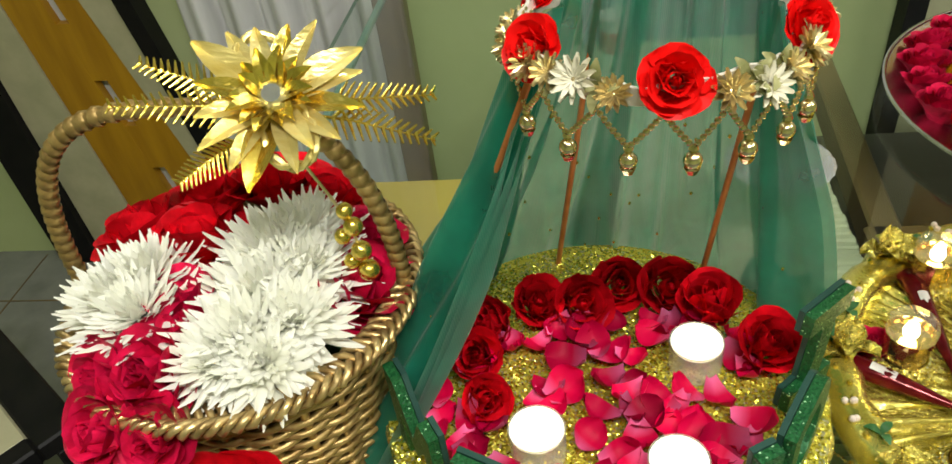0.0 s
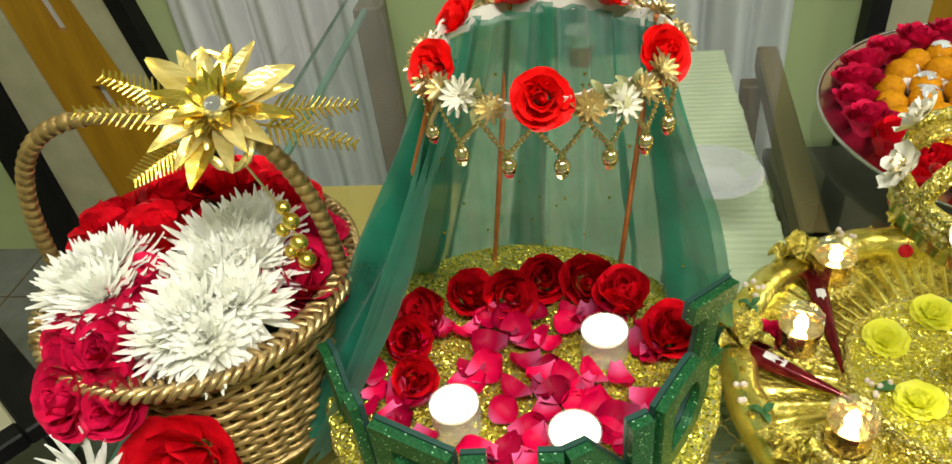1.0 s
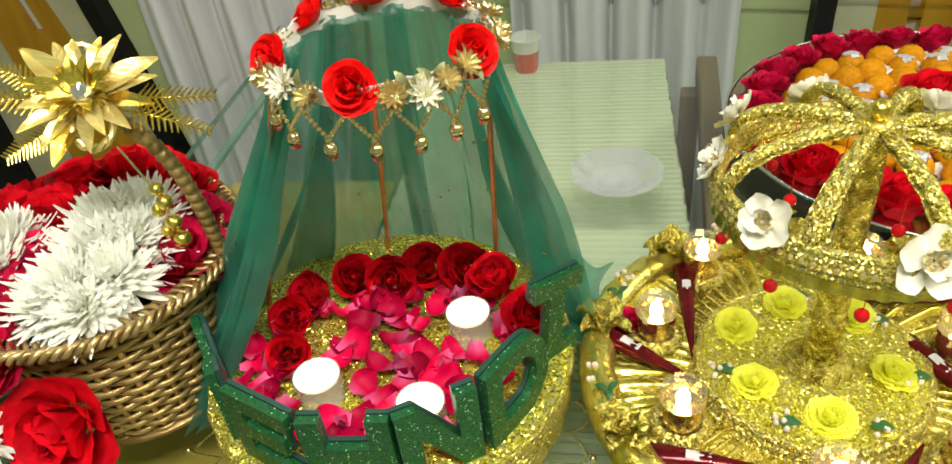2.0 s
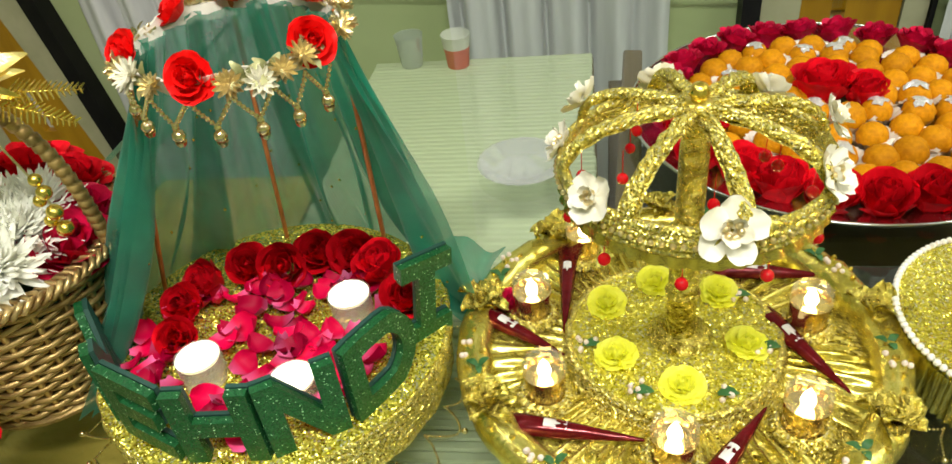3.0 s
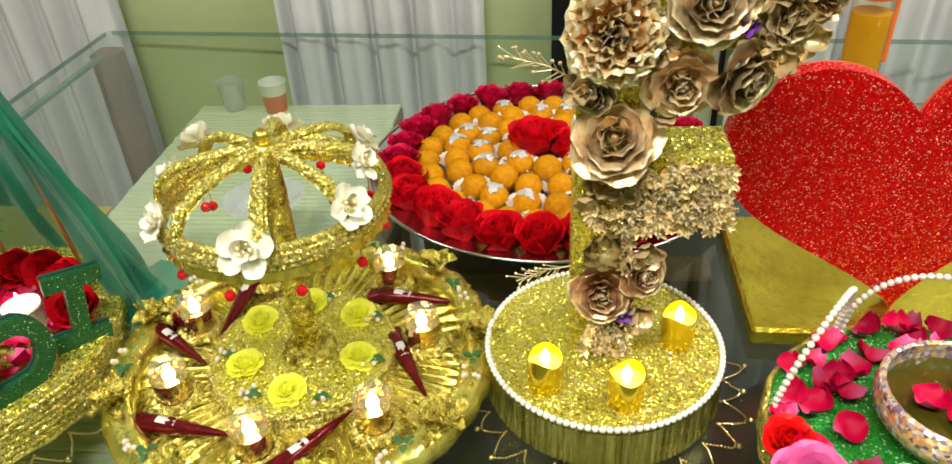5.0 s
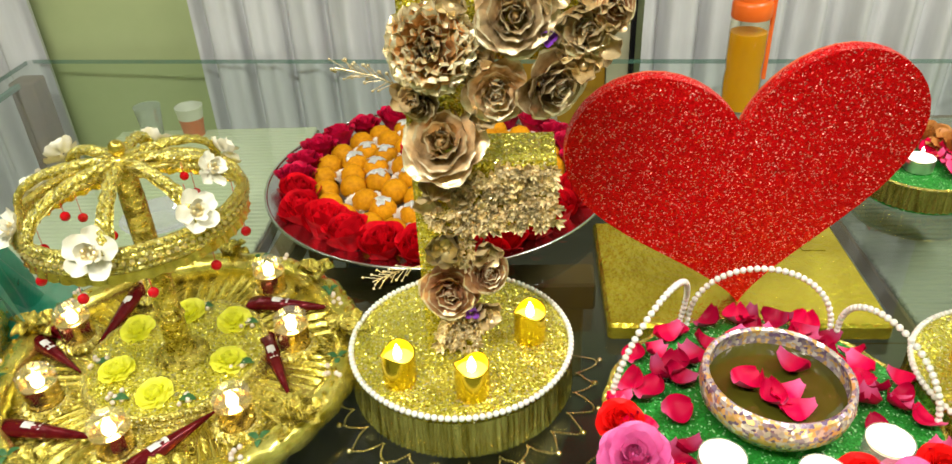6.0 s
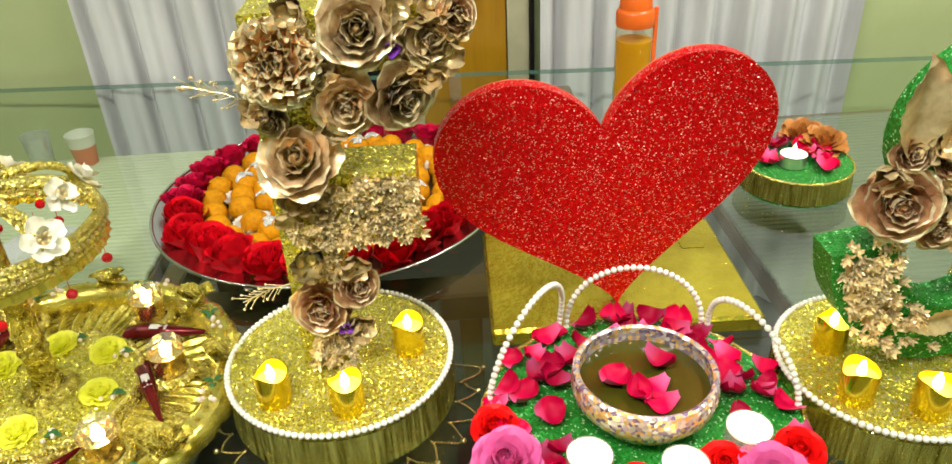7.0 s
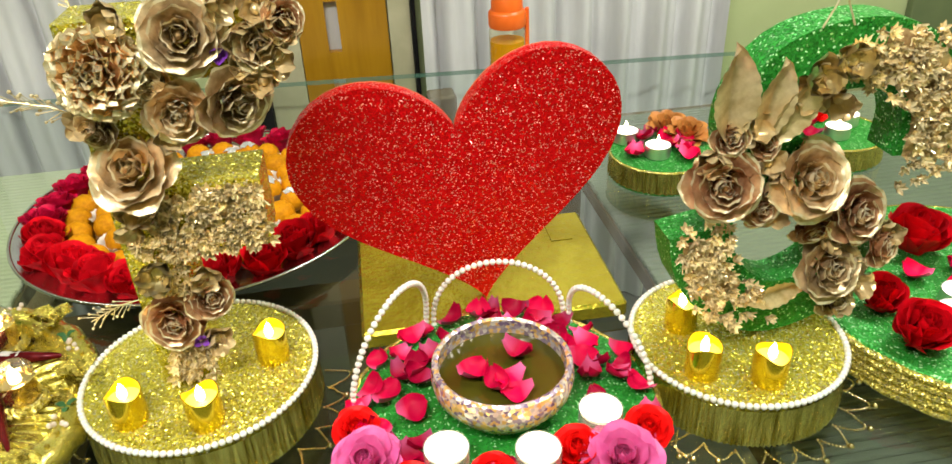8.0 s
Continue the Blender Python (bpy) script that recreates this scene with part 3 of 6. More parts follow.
def led_candle(x, y, z, group, yaw=0.0):
    c = holder("led_candle", T(x, y, z, 0, 0, yaw), "shiny gold plastic LED candle, switched on", "candle", group)
    n = 36
    w = 0.0175
    g = Geo()
    vs, fs = [], []
    rows = [(0.97, 0.0), (1.0, 0.002), (1.0, 0.014), (1.0, 0.026), (1.0, 0.036), (0.94, 0.036), (0.93, 0.026)]
    for i in range(n):
        a = 2 * math.pi * i / n
        dip = 0.0035 * math.cos(2 * a) + 0.0015 * math.cos(3 * a + 1)
        for r, zz in rows:
            vs.append((w * r * math.cos(a), w * r * math.sin(a), zz + (dip if zz > 0.03 else 0)))
    k = len(rows)
    for i in range(n):
        j = (i + 1) % n
        for q in range(k - 1):
            fs.append((i * k + q, j * k + q, j * k + q + 1, i * k + q + 1))
    g.add(vs, fs)
    part("cup", g, M_LEDB, c)
    part("top", Geo().lathe([(1e-5, 0.027), (0.008, 0.0262), (0.0165, 0.027)], 28), M_LEDT, c, "glowing hollow gold top")
    part("flame", Geo().lathe([(1e-5, 0.0265), (0.0038, 0.030), (0.0044, 0.034), (0.0030, 0.041), (1e-5, 0.047)], 12), M_LEDF, c, "lit plastic flame")
    return c


def bead_string(pts, r, step, geo):
    """Beads along a polyline."""
    pts = [Vector(p) for p in pts]
    left = 0.0
    for a, b in zip(pts, pts[1:]):
        d = (b - a).length
        s = left
        while s < d:
            geo.ball(r, Matrix.Translation(a.lerp(b, s / d)), 7, 4)
            s += step
        left = s - d
    return geo


def pearl_ring(name, r, z, bead, parent):
    n = int(2 * math.pi * r / (bead * 1.95))
    g = Geo()
    for p in ringpts(r, n, z):
        g.ball(bead, Matrix.Translation(p), 9, 6)
    return part(name, g, M_PEARL, parent, "row of white pearls")


def garland(name, cx, cy, r, a0, a1, loops, label, drop=0.03):
    """Bead swags that lie on the glass round a tray."""
    g = Geo()
    loops = int(loops * 1.7)
    drop *= 0.8
    for i in range(loops):
        b0, b1 = radians(a0 + (a1 - a0) * i / loops), radians(a0 + (a1 - a0) * (i + 1) / loops)
        deep = drop * rnd.uniform(0.55, 1.25)
        pts = []
        for k in range(9):
            q = k / 8
            rr = r + deep * (1 - abs(2 * q - 1) ** 1.5) + rnd.uniform(-0.0022, 0.0022)
            b = b0 + (b1 - b0) * q
            pts.append((rr * math.cos(b), rr * math.sin(b), 0.0))
        bead_string(pts, 0.0015, 0.0034, g)
        b = (b0 + b1) / 2
        g.ball(0.0034, Matrix.Translation(((r + deep + 0.004) * math.cos(b), (r + deep + 0.004) * math.sin(b), 0.0022)), 10, 6)
    return single(name, g, M_BEADG, T(cx, cy, 0.0018), label, "garland", "bead garlands")


# ---- the room ----
FLOOR, CEIL, WALL = -0.80, 1.80, 1.82


def wall(name, sx, sy, sz, x, y, z, material, label):
    return single(name, Geo().box(sx, sy, sz), material, T(x, y, z), label, kind="structure")


wall("floor", 6.2, 4.6, 0.1, 0.8, -0.2, FLOOR - 0.1, M_FLOOR, "grey polished floor tiles")
wall("wall_north", 6.2, 0.15, 2.6, 0.8, WALL + 0.075, FLOOR, M_WALL, "pale green painted plaster wall")
wall("wall_south", 6.2, 0.15, 2.6, 0.8, -2.425, FLOOR, M_WALL, "pale green painted plaster wall")
wall("wall_west", 0.15, 4.17, 2.6, -2.225, -0.265, FLOOR, M_WALL, "pale green painted plaster wall")
wall("wall_east", 0.15, 4.17, 2.6, 3.825, -0.265, FLOOR, M_WALL, "pale green painted plaster wall")
wall("ceiling", 6.2, 4.6, 0.1, 0.8, -0.2, CEIL, M_CEIL, "white painted ceiling")

joints = Geo()
for i in range(10):
    joints.box(0.004, 4.0, 0.0012, T(-1.9 + 0.6 * i, -0.2, 0))
for j in range(7):
    joints.box(5.8, 0.004, 0.0014, T(0.8, -2.0 + 0.6 * j, 0))
single("tile_joints", joints, M_BEAM, T(0, 0, FLOOR), "thin brown grout lines between floor tiles", kind="structure")


def curtain(x0, x1, seed):
    g = Geo()
    rr = random.Random(seed)
    ph = [rr.uniform(0, 6) for _ in range(4)]
    def fn(u, v):
        x = x0 + (x1 - x0) * u
        z = FLOOR + 0.01 + 2.25 * v
        d = 0.022 * math.sin(x * 62 + ph[0] + 0.5 * math.sin(3 * v + ph[1])) + 0.010 * math.sin(x * 131 + ph[2] + v) + 0.006 * math.sin(x * 23 + ph[3])
        return (x + 0.006 * math.sin(x * 62 + ph[0] + 1.3), WALL - 0.055 + d, z)
    g.sheet(fn, int((x1 - x0) * 220), 10)
    c = holder("curtain", T(0, 0, 0), "grey-white pleated cloth curtain hanging to the floor", "curtain", "curtains along the wall")
    part("cloth", g, M_CURTAIN, c, sharp=80)
    part("rod", Geo().tube([(x0 - 0.02, WALL - 0.055, 1.47), (x1 + 0.02, WALL - 0.055, 1.47)], 0.011, 10), M_STEEL, c, "steel curtain rod")


curtain(-0.60, -0.06, 1)
curtain(0.31, 0.81, 2)
curtain(1.385, 2.17, 3)


def wood_panel(name, x0, x1, k0, k1, slot_x, slot_z, slot_w, slot_h, top):
    """Slotted yellow wood between cream strips; k: lean of its two edges."""
    d = holder(name, T(0, 0, 0), "yellow varnished wooden door with vertical slots in a cream frame", "door", kind="structure")
    n = Geo()
    def edge(x, k, z):
        return x - k * z
    def board(xa, ka, xb, kb, z0, z1, y, t):
        return [(edge(xa, ka, z0), y, z0), (edge(xb, kb, z0), y, z0), (edge(xb, kb, z1), y, z1), (edge(xa, ka, z1), y, z1),
                (edge(xa, ka, z0), y + t, z0), (edge(xb, kb, z0), y + t, z0), (edge(xb, kb, z1), y + t, z1), (edge(xa, ka, z1), y + t, z1)]
    BX = [(0, 1, 2, 3), (7, 6, 5, 4), (0, 4, 5, 1), (1, 5, 6, 2), (2, 6, 7, 3), (3, 7, 4, 0)]
    km = (k0 + k1) / 2
    y = WALL - 0.035
    n.add(board(x0, k0, slot_x - slot_w / 2, km, FLOOR + 0.02, top, y, 0.024), BX)
    n.add(board(slot_x + slot_w / 2, km, x1, k1, FLOOR + 0.02, top, y, 0.024), BX)
    zs = sorted(slot_z)
    z = FLOOR + 0.02
    for s in zs + [top + slot_h / 2]:
        if s - slot_h / 2 > z + 0.01:
            n.add(board(slot_x - slot_w / 2 - 0.001, km, slot_x + slot_w / 2 + 0.001, km, z, min(top, s - slot_h / 2), y + 0.0005, 0.023), BX)
        z = s + slot_h / 2
    part("leaf", n, M_YWOOD, d)
    part("backing", Geo().add(board(x0 + 0.01, k0, x1 - 0.01, k1, FLOOR + 0.02, top, WALL - 0.009, 0.006), BX), M_CURTAIN, d, "pale board behind the slots")
    return d, board, BX


d1, board, BX = wood_panel("door_1", -1.02, -0.83, 0.12, 0.26, -0.905, [-0.02, -0.30, -0.56], 0.035, 0.13, 0.9)
part("frame_strip", Geo().add(board(-1.125, 0.03, -1.023, 0.12, FLOOR + 0.02, 0.9, WALL - 0.04, 0.036), BX), M_CREAM, d1, "cream painted frame strip")
part("frame_strip", Geo().add(board(-0.827, 0.26, -0.735, 0.17, FLOOR + 0.02, 0.9, WALL - 0.04, 0.036), BX), M_CREAM, d1, "cream painted frame strip")
part("post", Geo().add(board(-1.24, 0.02, -1.128, 0.03, FLOOR, 0.9, WALL - 0.06, 0.055), BX), M_BLACK, d1, "black steel post")
part("post", Geo().add(board(-0.732, 0.17, -0.69, 0.17, FLOOR, 0.9, WALL - 0.06, 0.055), BX), M_BLACK, d1, "black steel post")
d2, board, BX = wood_panel("door_2", 1.10, 1.31, 0.0, 0.0, 1.18, [-0.62, -0.40, -0.20, 0.085, 0.31, 0.53], 0.03, 0.12, 0.9)
part("frame_strip", Geo().add(board(1.012, 0, 1.098, 0, FLOOR + 0.02, 0.9, WALL - 0.04, 0.036), BX), M_CREAM, d2, "cream painted frame strip")
part("frame_strip", Geo().add(board(1.313, 0, 1.365, 0, FLOOR + 0.02, 0.9, WALL - 0.04, 0.036), BX), M_CREAM, d2, "cream painted frame strip")
part("post", Geo().add(board(0.97, 0, 1.010, 0, FLOOR, 0.9, WALL - 0.06, 0.055), BX), M_BLACK, d2, "black steel post")
part("post", Geo().add(board(1.367, 0, 1.377, 0, FLOOR, 0.9, WALL - 0.05, 0.045), BX), M_BLACK, d2, "black steel edge")
d3 = holder("door_3", T(2.72, WALL - 0.03, FLOOR), "plain dark olive green painted door", "door", kind="structure")
part("leaf", Geo().box(0.9, 0.028, 2.05, T(0.45, 0.014, 0), 0.003), M_DOORG, d3)

# tube lamps assumed on the ceiling, all out of view
for x, y, a in ((0.70, -0.30, 0), (-0.5, 0.9, 90), (2.4, 0.7, 90)):
    lt = holder("assumed_tube_light", T(x, y, CEIL, 0, 0, a), "white ceiling tube light, assumed out of view", "lamp", "tube lights")
    part("batten", Geo().box(1.3, 0.05, 0.012, T(0, 0, -0.0125), 0.003), M_CEIL, lt)

# ---- the glass table ----
BL, BR, FR, FL = (-0.118, 1.765), (2.95, 1.52), (2.95, 0.22), (-0.118, 0.22)
table = holder("glass_table", T(0, 0, FLOOR), "large table with a thick greenish glass top on wooden legs", "table")
q = [(x, y, z - FLOOR) for z in (-0.010, 0.0) for x, y in (BL, BR, FR, FL)]
top = part("glass_top", Geo().add(q, [(4, 5, 6, 7)]), M_TOPGLASS, table, "clear greenish glass sheet")
top.visible_shadow = False
part("glass_edge", Geo().add(q, [(0, 4, 5, 1), (1, 5, 6, 2), (2, 6, 7, 3), (3, 7, 4, 0)]), M_EDGEGLASS, table, "dark green polished glass edge")
for x, y in ((-0.07, 0.30), (-0.07, 1.66), (1.4, 1.54), (2.85, 1.44), (2.85, 0.30)):
    part("leg", Geo().box(0.06, 0.06, 0.788, T(x, y, 0), 0.004), M_BEAM, table)
part("edge_rail", Geo().box(0.012, 1.40, 0.012, T(-0.075, 0.98, 0.775), 0.002), M_EDGEGLASS, table, "thin dark rail under the glass edge")

SH = -0.10
shelf = holder("slatted_bench", T(0, 0, FLOOR), "low bench with a pale green ribbed top under the glass", "bench", "benches under the glass")
part("frame", Geo().box(0.455, 1.24, 0.03, T(0.415, 0.93, SH - FLOOR - 0.04), 0.002), M_BEAM, shelf)
for x, y in ((0.22, 0.36), (0.61, 0.36), (0.22, 1.50), (0.61, 1.50)):
    part("leg", Geo().box(0.045, 0.045, SH - FLOOR - 0.04, T(x, y, 0), 0.002), M_BEAM, shelf)
slat = Geo().box(0.45, 0.0132, 0.010, None, 0.0025).mesh("slat", M_SLAT)
for i in range(88):
    part("slat", slat, None, shelf, m=T(0.415 + rnd.uniform(-0.0015, 0.0015), 0.318 + 0.014 * i, SH - FLOOR - 0.010 + rnd.uniform(-0.0006, 0.0006)))
side = holder("wooden_beam_frame", T(0, 0, FLOOR), "brown wooden beam frame beside the bench", "frame")
part("beam", Geo().box(0.038, 0.62, 0.05, T(0.700, 1.24, SH - FLOOR - 0.05, 0, 0, -4), 0.004), M_BEAM, side)
part("beam", Geo().box(0.55, 0.06, 0.05, T(0.93, 0.955, SH - FLOOR - 0.05), 0.004), M_BEAM, side)
for x, y in ((0.69, 1.50), (1.17, 0.955), (0.69, 0.97)):
    part("leg", Geo().box(0.036, 0.036, (SH - FLOOR - 0.05) if x < 1 else 0.15, T(x, y, 0 if x < 1 else 0.50), 0.003), M_BEAM, side)
# added dark board on legs, in place of the shade between the benches
low = holder("gap_shade_board", T(0, 0, FLOOR), "added dark board standing in for the shaded gap under the glass", "bench")
part("bench_top", Geo().box(0.86, 1.15, 0.03, T(1.16, 0.93, 0.47), 0.004), M_GAPSHADE, low)
for x, y in ((0.78, 0.42), (1.54, 0.42), (0.78, 1.44), (1.54, 1.44)):
    part("leg", Geo().box(0.05, 0.05, 0.47, T(x, y, 0), 0.003), M_GAPSHADE, low)
plank = holder("plywood_bench", T(0, 0, FLOOR), "yellow plywood bench under the glass", "bench")
part("board", Geo().box(0.285, 0.80, 0.025, T(0.042, 0.72, SH - FLOOR - 0.025), 0.003), M_YBOARD, plank)
for x, y in ((-0.07, 0.37), (0.15, 0.37), (-0.07, 1.08), (0.15, 1.08)):
    part("leg", Geo().box(0.04, 0.04, SH - FLOOR - 0.025, T(x, y, 0), 0.003), M_YBOARD, plank)
shelf2 = holder("slatted_bench", T(0, 0, FLOOR), "low bench with a pale green ribbed top under the glass", "bench", "benches under the glass")
part("frame", Geo().box(0.955, 1.24, 0.03, T(2.115, 0.93, SH - FLOOR - 0.04), 0.002), M_BEAM, shelf2)
for x, y in ((1.67, 0.36), (2.55, 0.36), (1.67, 1.45), (2.55, 1.45)):
    part("leg", Geo().box(0.045, 0.045, SH - FLOOR - 0.04, T(x, y, 0), 0.002), M_BEAM, shelf2)
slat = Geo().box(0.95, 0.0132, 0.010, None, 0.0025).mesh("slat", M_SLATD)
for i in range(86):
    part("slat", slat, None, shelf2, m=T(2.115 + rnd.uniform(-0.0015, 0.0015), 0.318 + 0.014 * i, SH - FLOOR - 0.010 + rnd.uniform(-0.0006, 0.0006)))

stool = holder("low_stool", T(-0.60, 0.915, FLOOR, 0, 0, -36.7), "low wooden stool with a black steel frame beside the table", "stool")
part("seat", Geo().box(0.50, 0.30, 0.020, T(-0.16, -0.185, 0.425), 0.004), M_CREAM, stool, "cream painted seat")
part("inset", Geo().box(0.38, 0.16, 0.006, T(-0.16, -0.20, 0.4455), 0.002), M_YWOOD, stool, "yellow wooden inset")
for x, y, sx, sy in ((-0.16, 0.0, 0.58, 0.07), (-0.16, -0.37, 0.58, 0.07), (0.11, -0.185, 0.04, 0.30), (-0.43, -0.185, 0.04, 0.30)):
    part("rail", Geo().box(sx, sy, 0.035, T(x, y, 0.415), 0.004), M_BLACK, stool, "black steel rail")
for x, y in ((0.11, 0.0), (0.11, -0.37), (-0.43, 0.0), (-0.43, -0.37)):
    part("leg", Geo().box(0.035, 0.035, 0.415, T(x, y, 0), 0.003), M_BLACK, stool)

cup = holder("paper_cup", T(0.370, 1.515, SH), "red and white paper cup under the glass", "cup")
part("sleeve", Geo().lathe([(1e-5, 0.001), (0.022, 0.0), (0.0265, 0.042)], 24), M_CUPR, cup, "red printed lower half")
part("rim", Geo().lathe([(0.0265, 0.042), (0.0295, 0.066), (0.0305, 0.068), (0.0295, 0.069), (0.0285, 0.066), (0.022, 0.004), (1e-5, 0.004)], 24), M_CUPW, cup, "white upper half and rolled rim")
single("plastic_cup", Geo().lathe([(1e-5, 0.001), (0.022, 0.0), (0.029, 0.066), (0.030, 0.067), (0.0285, 0.066), (0.0215, 0.002), (1e-5, 0.002)], 20), M_CLEAR, T(0.272, 1.525, SH), "clear plastic cup under the glass", "cup")
single("plastic_plate", Geo().lathe([(1e-5, 0.002), (0.033, 0.001), (0.038, 0.004), (0.058, 0.013), (0.061, 0.0135), (0.0575, 0.0145), (0.037, 0.0055), (0.032, 0.0025), (1e-5, 0.0035)], 48, None, lambda a: 1 + 0.010 * math.cos(24 * a)), M_CLEAR, T(0.537, 0.967, 0.0), "small clear fluted plastic plate", "plate")


# ---- the flower basket ----
BX0, BY0 = 0.050, 0.606
basket = holder("wicker_basket", T(BX0, BY0, 0.0), "gold-painted wicker basket with a tall wrapped handle", "basket")
HB = 0.161
def brad(z):
    return 0.084 + 0.036 * (z / HB) ** 0.85
rows, nst = 21, 26
g = Geo()
for k in range(rows):
    z = 0.007 + k * (HB - 0.012) / (rows - 1)
    pts = []
    n = nst * 4
    for i in range(n):
        a = 2 * math.pi * i / n
        w = 0.0030 * math.cos(math.pi * (i / 2.0) / 2.0 * 1.0 + math.pi * k)
        r = brad(z) + w
        pts.append((r * math.cos(a), r * math.sin(a), z + 0.0008 * math.sin(5 * a + k)))
    g.tube(pts, 0.0031, 6, True)
part("weave", g, M_WICKER2, basket, "woven gold willow rows", sharp=80)
ME_STAKE = Geo().tube([(brad(z), 0, z) for z in (0.002, HB * 0.33, HB * 0.66, HB)], 0.0034, 6).mesh("stake", M_WICKER, 80)
for i in range(nst):
    part("stake", ME_STAKE, None, basket, "", pose(0, 0, 0, 0, 0, 360 * i / nst))
for ph in range(5):
    g = Geo()
    pts = []
    for i in range(168):
        a = 2 * math.pi * i / 168
        q = a * 19 + ph * 1.2566
        r = brad(HB) + 0.005 + 0.0125 * math.cos(q)
        pts.append((r * math.cos(a), r * math.sin(a), HB + 0.003 + 0.0048 * math.sin(2 * q) + 0.003 * math.cos(q)))
    g.tube(pts, 0.0028, 6, True)
    part("rim_braid", g, M_WICKER, basket, "braided rim strand", sharp=80)
part("base", Geo().lathe([(1e-5, 0.004), (0.088, 0.004), (0.0915, 0.0), (0.094, 0.006), (0.088, 0.010), (1e-5, 0.010)], 32), M_WICKER2, basket)
def handle_pt(s):
    a = math.pi * (1 - s)
    c, sn = math.cos(a), max(0.0, math.sin(a))
    return Vector((-0.006 + 0.131 * math.copysign(abs(c) ** 0.667, c), 0.005, 0.135 + 0.186 * sn ** 0.667))
hp = [handle_pt(0.5 - 0.5 * math.cos(math.pi * i / 60)) for i in range(61)]
part("handle", Geo().tube(hp, 0.0060, 8), M_WICKER2, basket, "arched handle core", sharp=80)
ME_WRAP = Geo().lathe([(0.0062, -0.0038), (0.0070, -0.0026), (0.0071, 0.0024), (0.0062, 0.0038)], 10).mesh("cane_turn", M_WICKER2, 60)
for i in range(59):
    t = (hp[i + 2] - hp[i]).normalized()
    part("cane_turn", ME_WRAP, None, basket, "", Matrix.Translation(hp[i + 1]) @ t.to_track_quat("Z", "Y").to_matrix().to_4x4() @ pose(0, 0, 0, 14, 0, 0))

# gold bow ornament tied to the handle
orn = holder("ribbon_flower", T(0.128, 0.592, 0.328, 34, 10, 0), "glittering gold fabric flower with a gem, tied on the handle", "ornament")
rr = random.Random(5)
for i in range(30):
    inner = i >= 16
    a = (360 * (i - 16) / 14 + 11 if inner else 360 * i / 16) + rr.uniform(-5, 5)
    broad = not inner and i % 5 == 2
    ln, w = (rr.uniform(0.022, 0.030), 0.0058) if inner else (rr.uniform(0.042, 0.052), 0.0068)
    if broad:
        ln, w = 0.056, 0.0100
    def fn(u, v, ln=ln, w=w):
        s = (u - 0.5) * 2
        return (0.005 + ln * v, s * w * math.sin(math.pi * min(1, 0.14 + v * 0.84)) ** 0.85, 0.003 + 0.55 * abs(s) * w * (1 - 0.5 * v) + 0.007 * math.sin(v * 2.4))
    part("petal", Geo().sheet(fn, 4, 7, pose(0, 0, 0.004 if inner else 0.001 * (i % 3), 0, rr.uniform(-30, -16) if inner else rr.uniform(-14, 3), a)), M_GOLD if inner or i % 4 == 0 else M_SATIN, orn)
for a, ln in ((168, 0.075), (186, 0.085), (12, 0.075), (-6, 0.078), (228, 0.055)):
    g = Geo()
    g.tube([(0.02, 0, 0), (ln * 0.6, 0, 0.003), (ln + 0.02, 0, 0)], lambda s: 0.0012 - 0.0007 * s, 6)
    for k in range(13):
        x = 0.034 + (ln - 0.016) * k / 12
        l2 = 0.014 * (1 - 0.65 * k / 12)
        for sg in (1, -1):
            g.tube([(x, 0, 0.002), (x + l2 * 0.6, sg * l2, 0.002)], lambda s: 0.0014 - 0.0008 * s, 5)
    part("fern_leaf", g, M_GOLD, orn, "gold glitter fern sprig", pose(0, 0, -0.003, rr.uniform(-15, 15), 0, a))
for a in (118, 300):
    g = Geo()
    pts = [(0.030 + 0.024 * math.cos(t * 0.2618 - 2.6), 0.018 * math.sin(t * 0.2618 - 2.6), 0.006) for t in range(24)]
    for ph in (0, math.pi):
        g.tube([(p[0] + 0.0022 * math.cos(i * 1.3 + ph), p[1] + 0.0022 * math.sin(i * 1.3 + ph) * 0.6, p[2] + 0.0022 * math.sin(i * 1.3 + ph)) for i, p in enumerate(pts * 1)], 0.0026, 6)
    part("cord_loop", g, M_SATIN, orn, "twisted gold cord loop", pose(0.0, 0, 0.004, 0, 0, a) @ Matrix.Scale(0.85, 4))
part("gem", Geo().lathe([(1e-5, 0.019), (0.006, 0.0185), (0.011, 0.013), (0.0115, 0.010)], 10), M_GEM, orn, "cut clear gem", sharp=10)
g = Geo()
for i in range(16):
    g.ball(0.0022, T(0.0128 * math.cos(i * 0.3927), 0.0128 * math.sin(i * 0.3927), 0.011), 6, 4)
part("gem_setting", g, M_GOLD, orn)

bead = holder("bead_cluster", T(0.150, 0.606, 0.215), "hanging cluster of gold beads on the basket handle", "ornament")
for x, y, z, r in ((0, -0.012, 0.03, 0.006), (0.004, -0.014, 0.018, 0.007), (-0.006, -0.012, 0.008, 0.006), (0.006, -0.016, -0.002, 0.0075), (-0.003, -0.015, -0.012, 0.006), (0.008, -0.016, -0.020, 0.008)):
    part("bead", Geo().ball(r, T(x, y, z), 14, 8), M_GOLD, bead)
part("string", Geo().tube([(-0.02, -0.010, 0.07), (-0.008, -0.012, 0.045), (0.002, -0.013, 0.02), (0.006, -0.015, -0.015)], 0.0011, 6), M_CHAMP, bead)

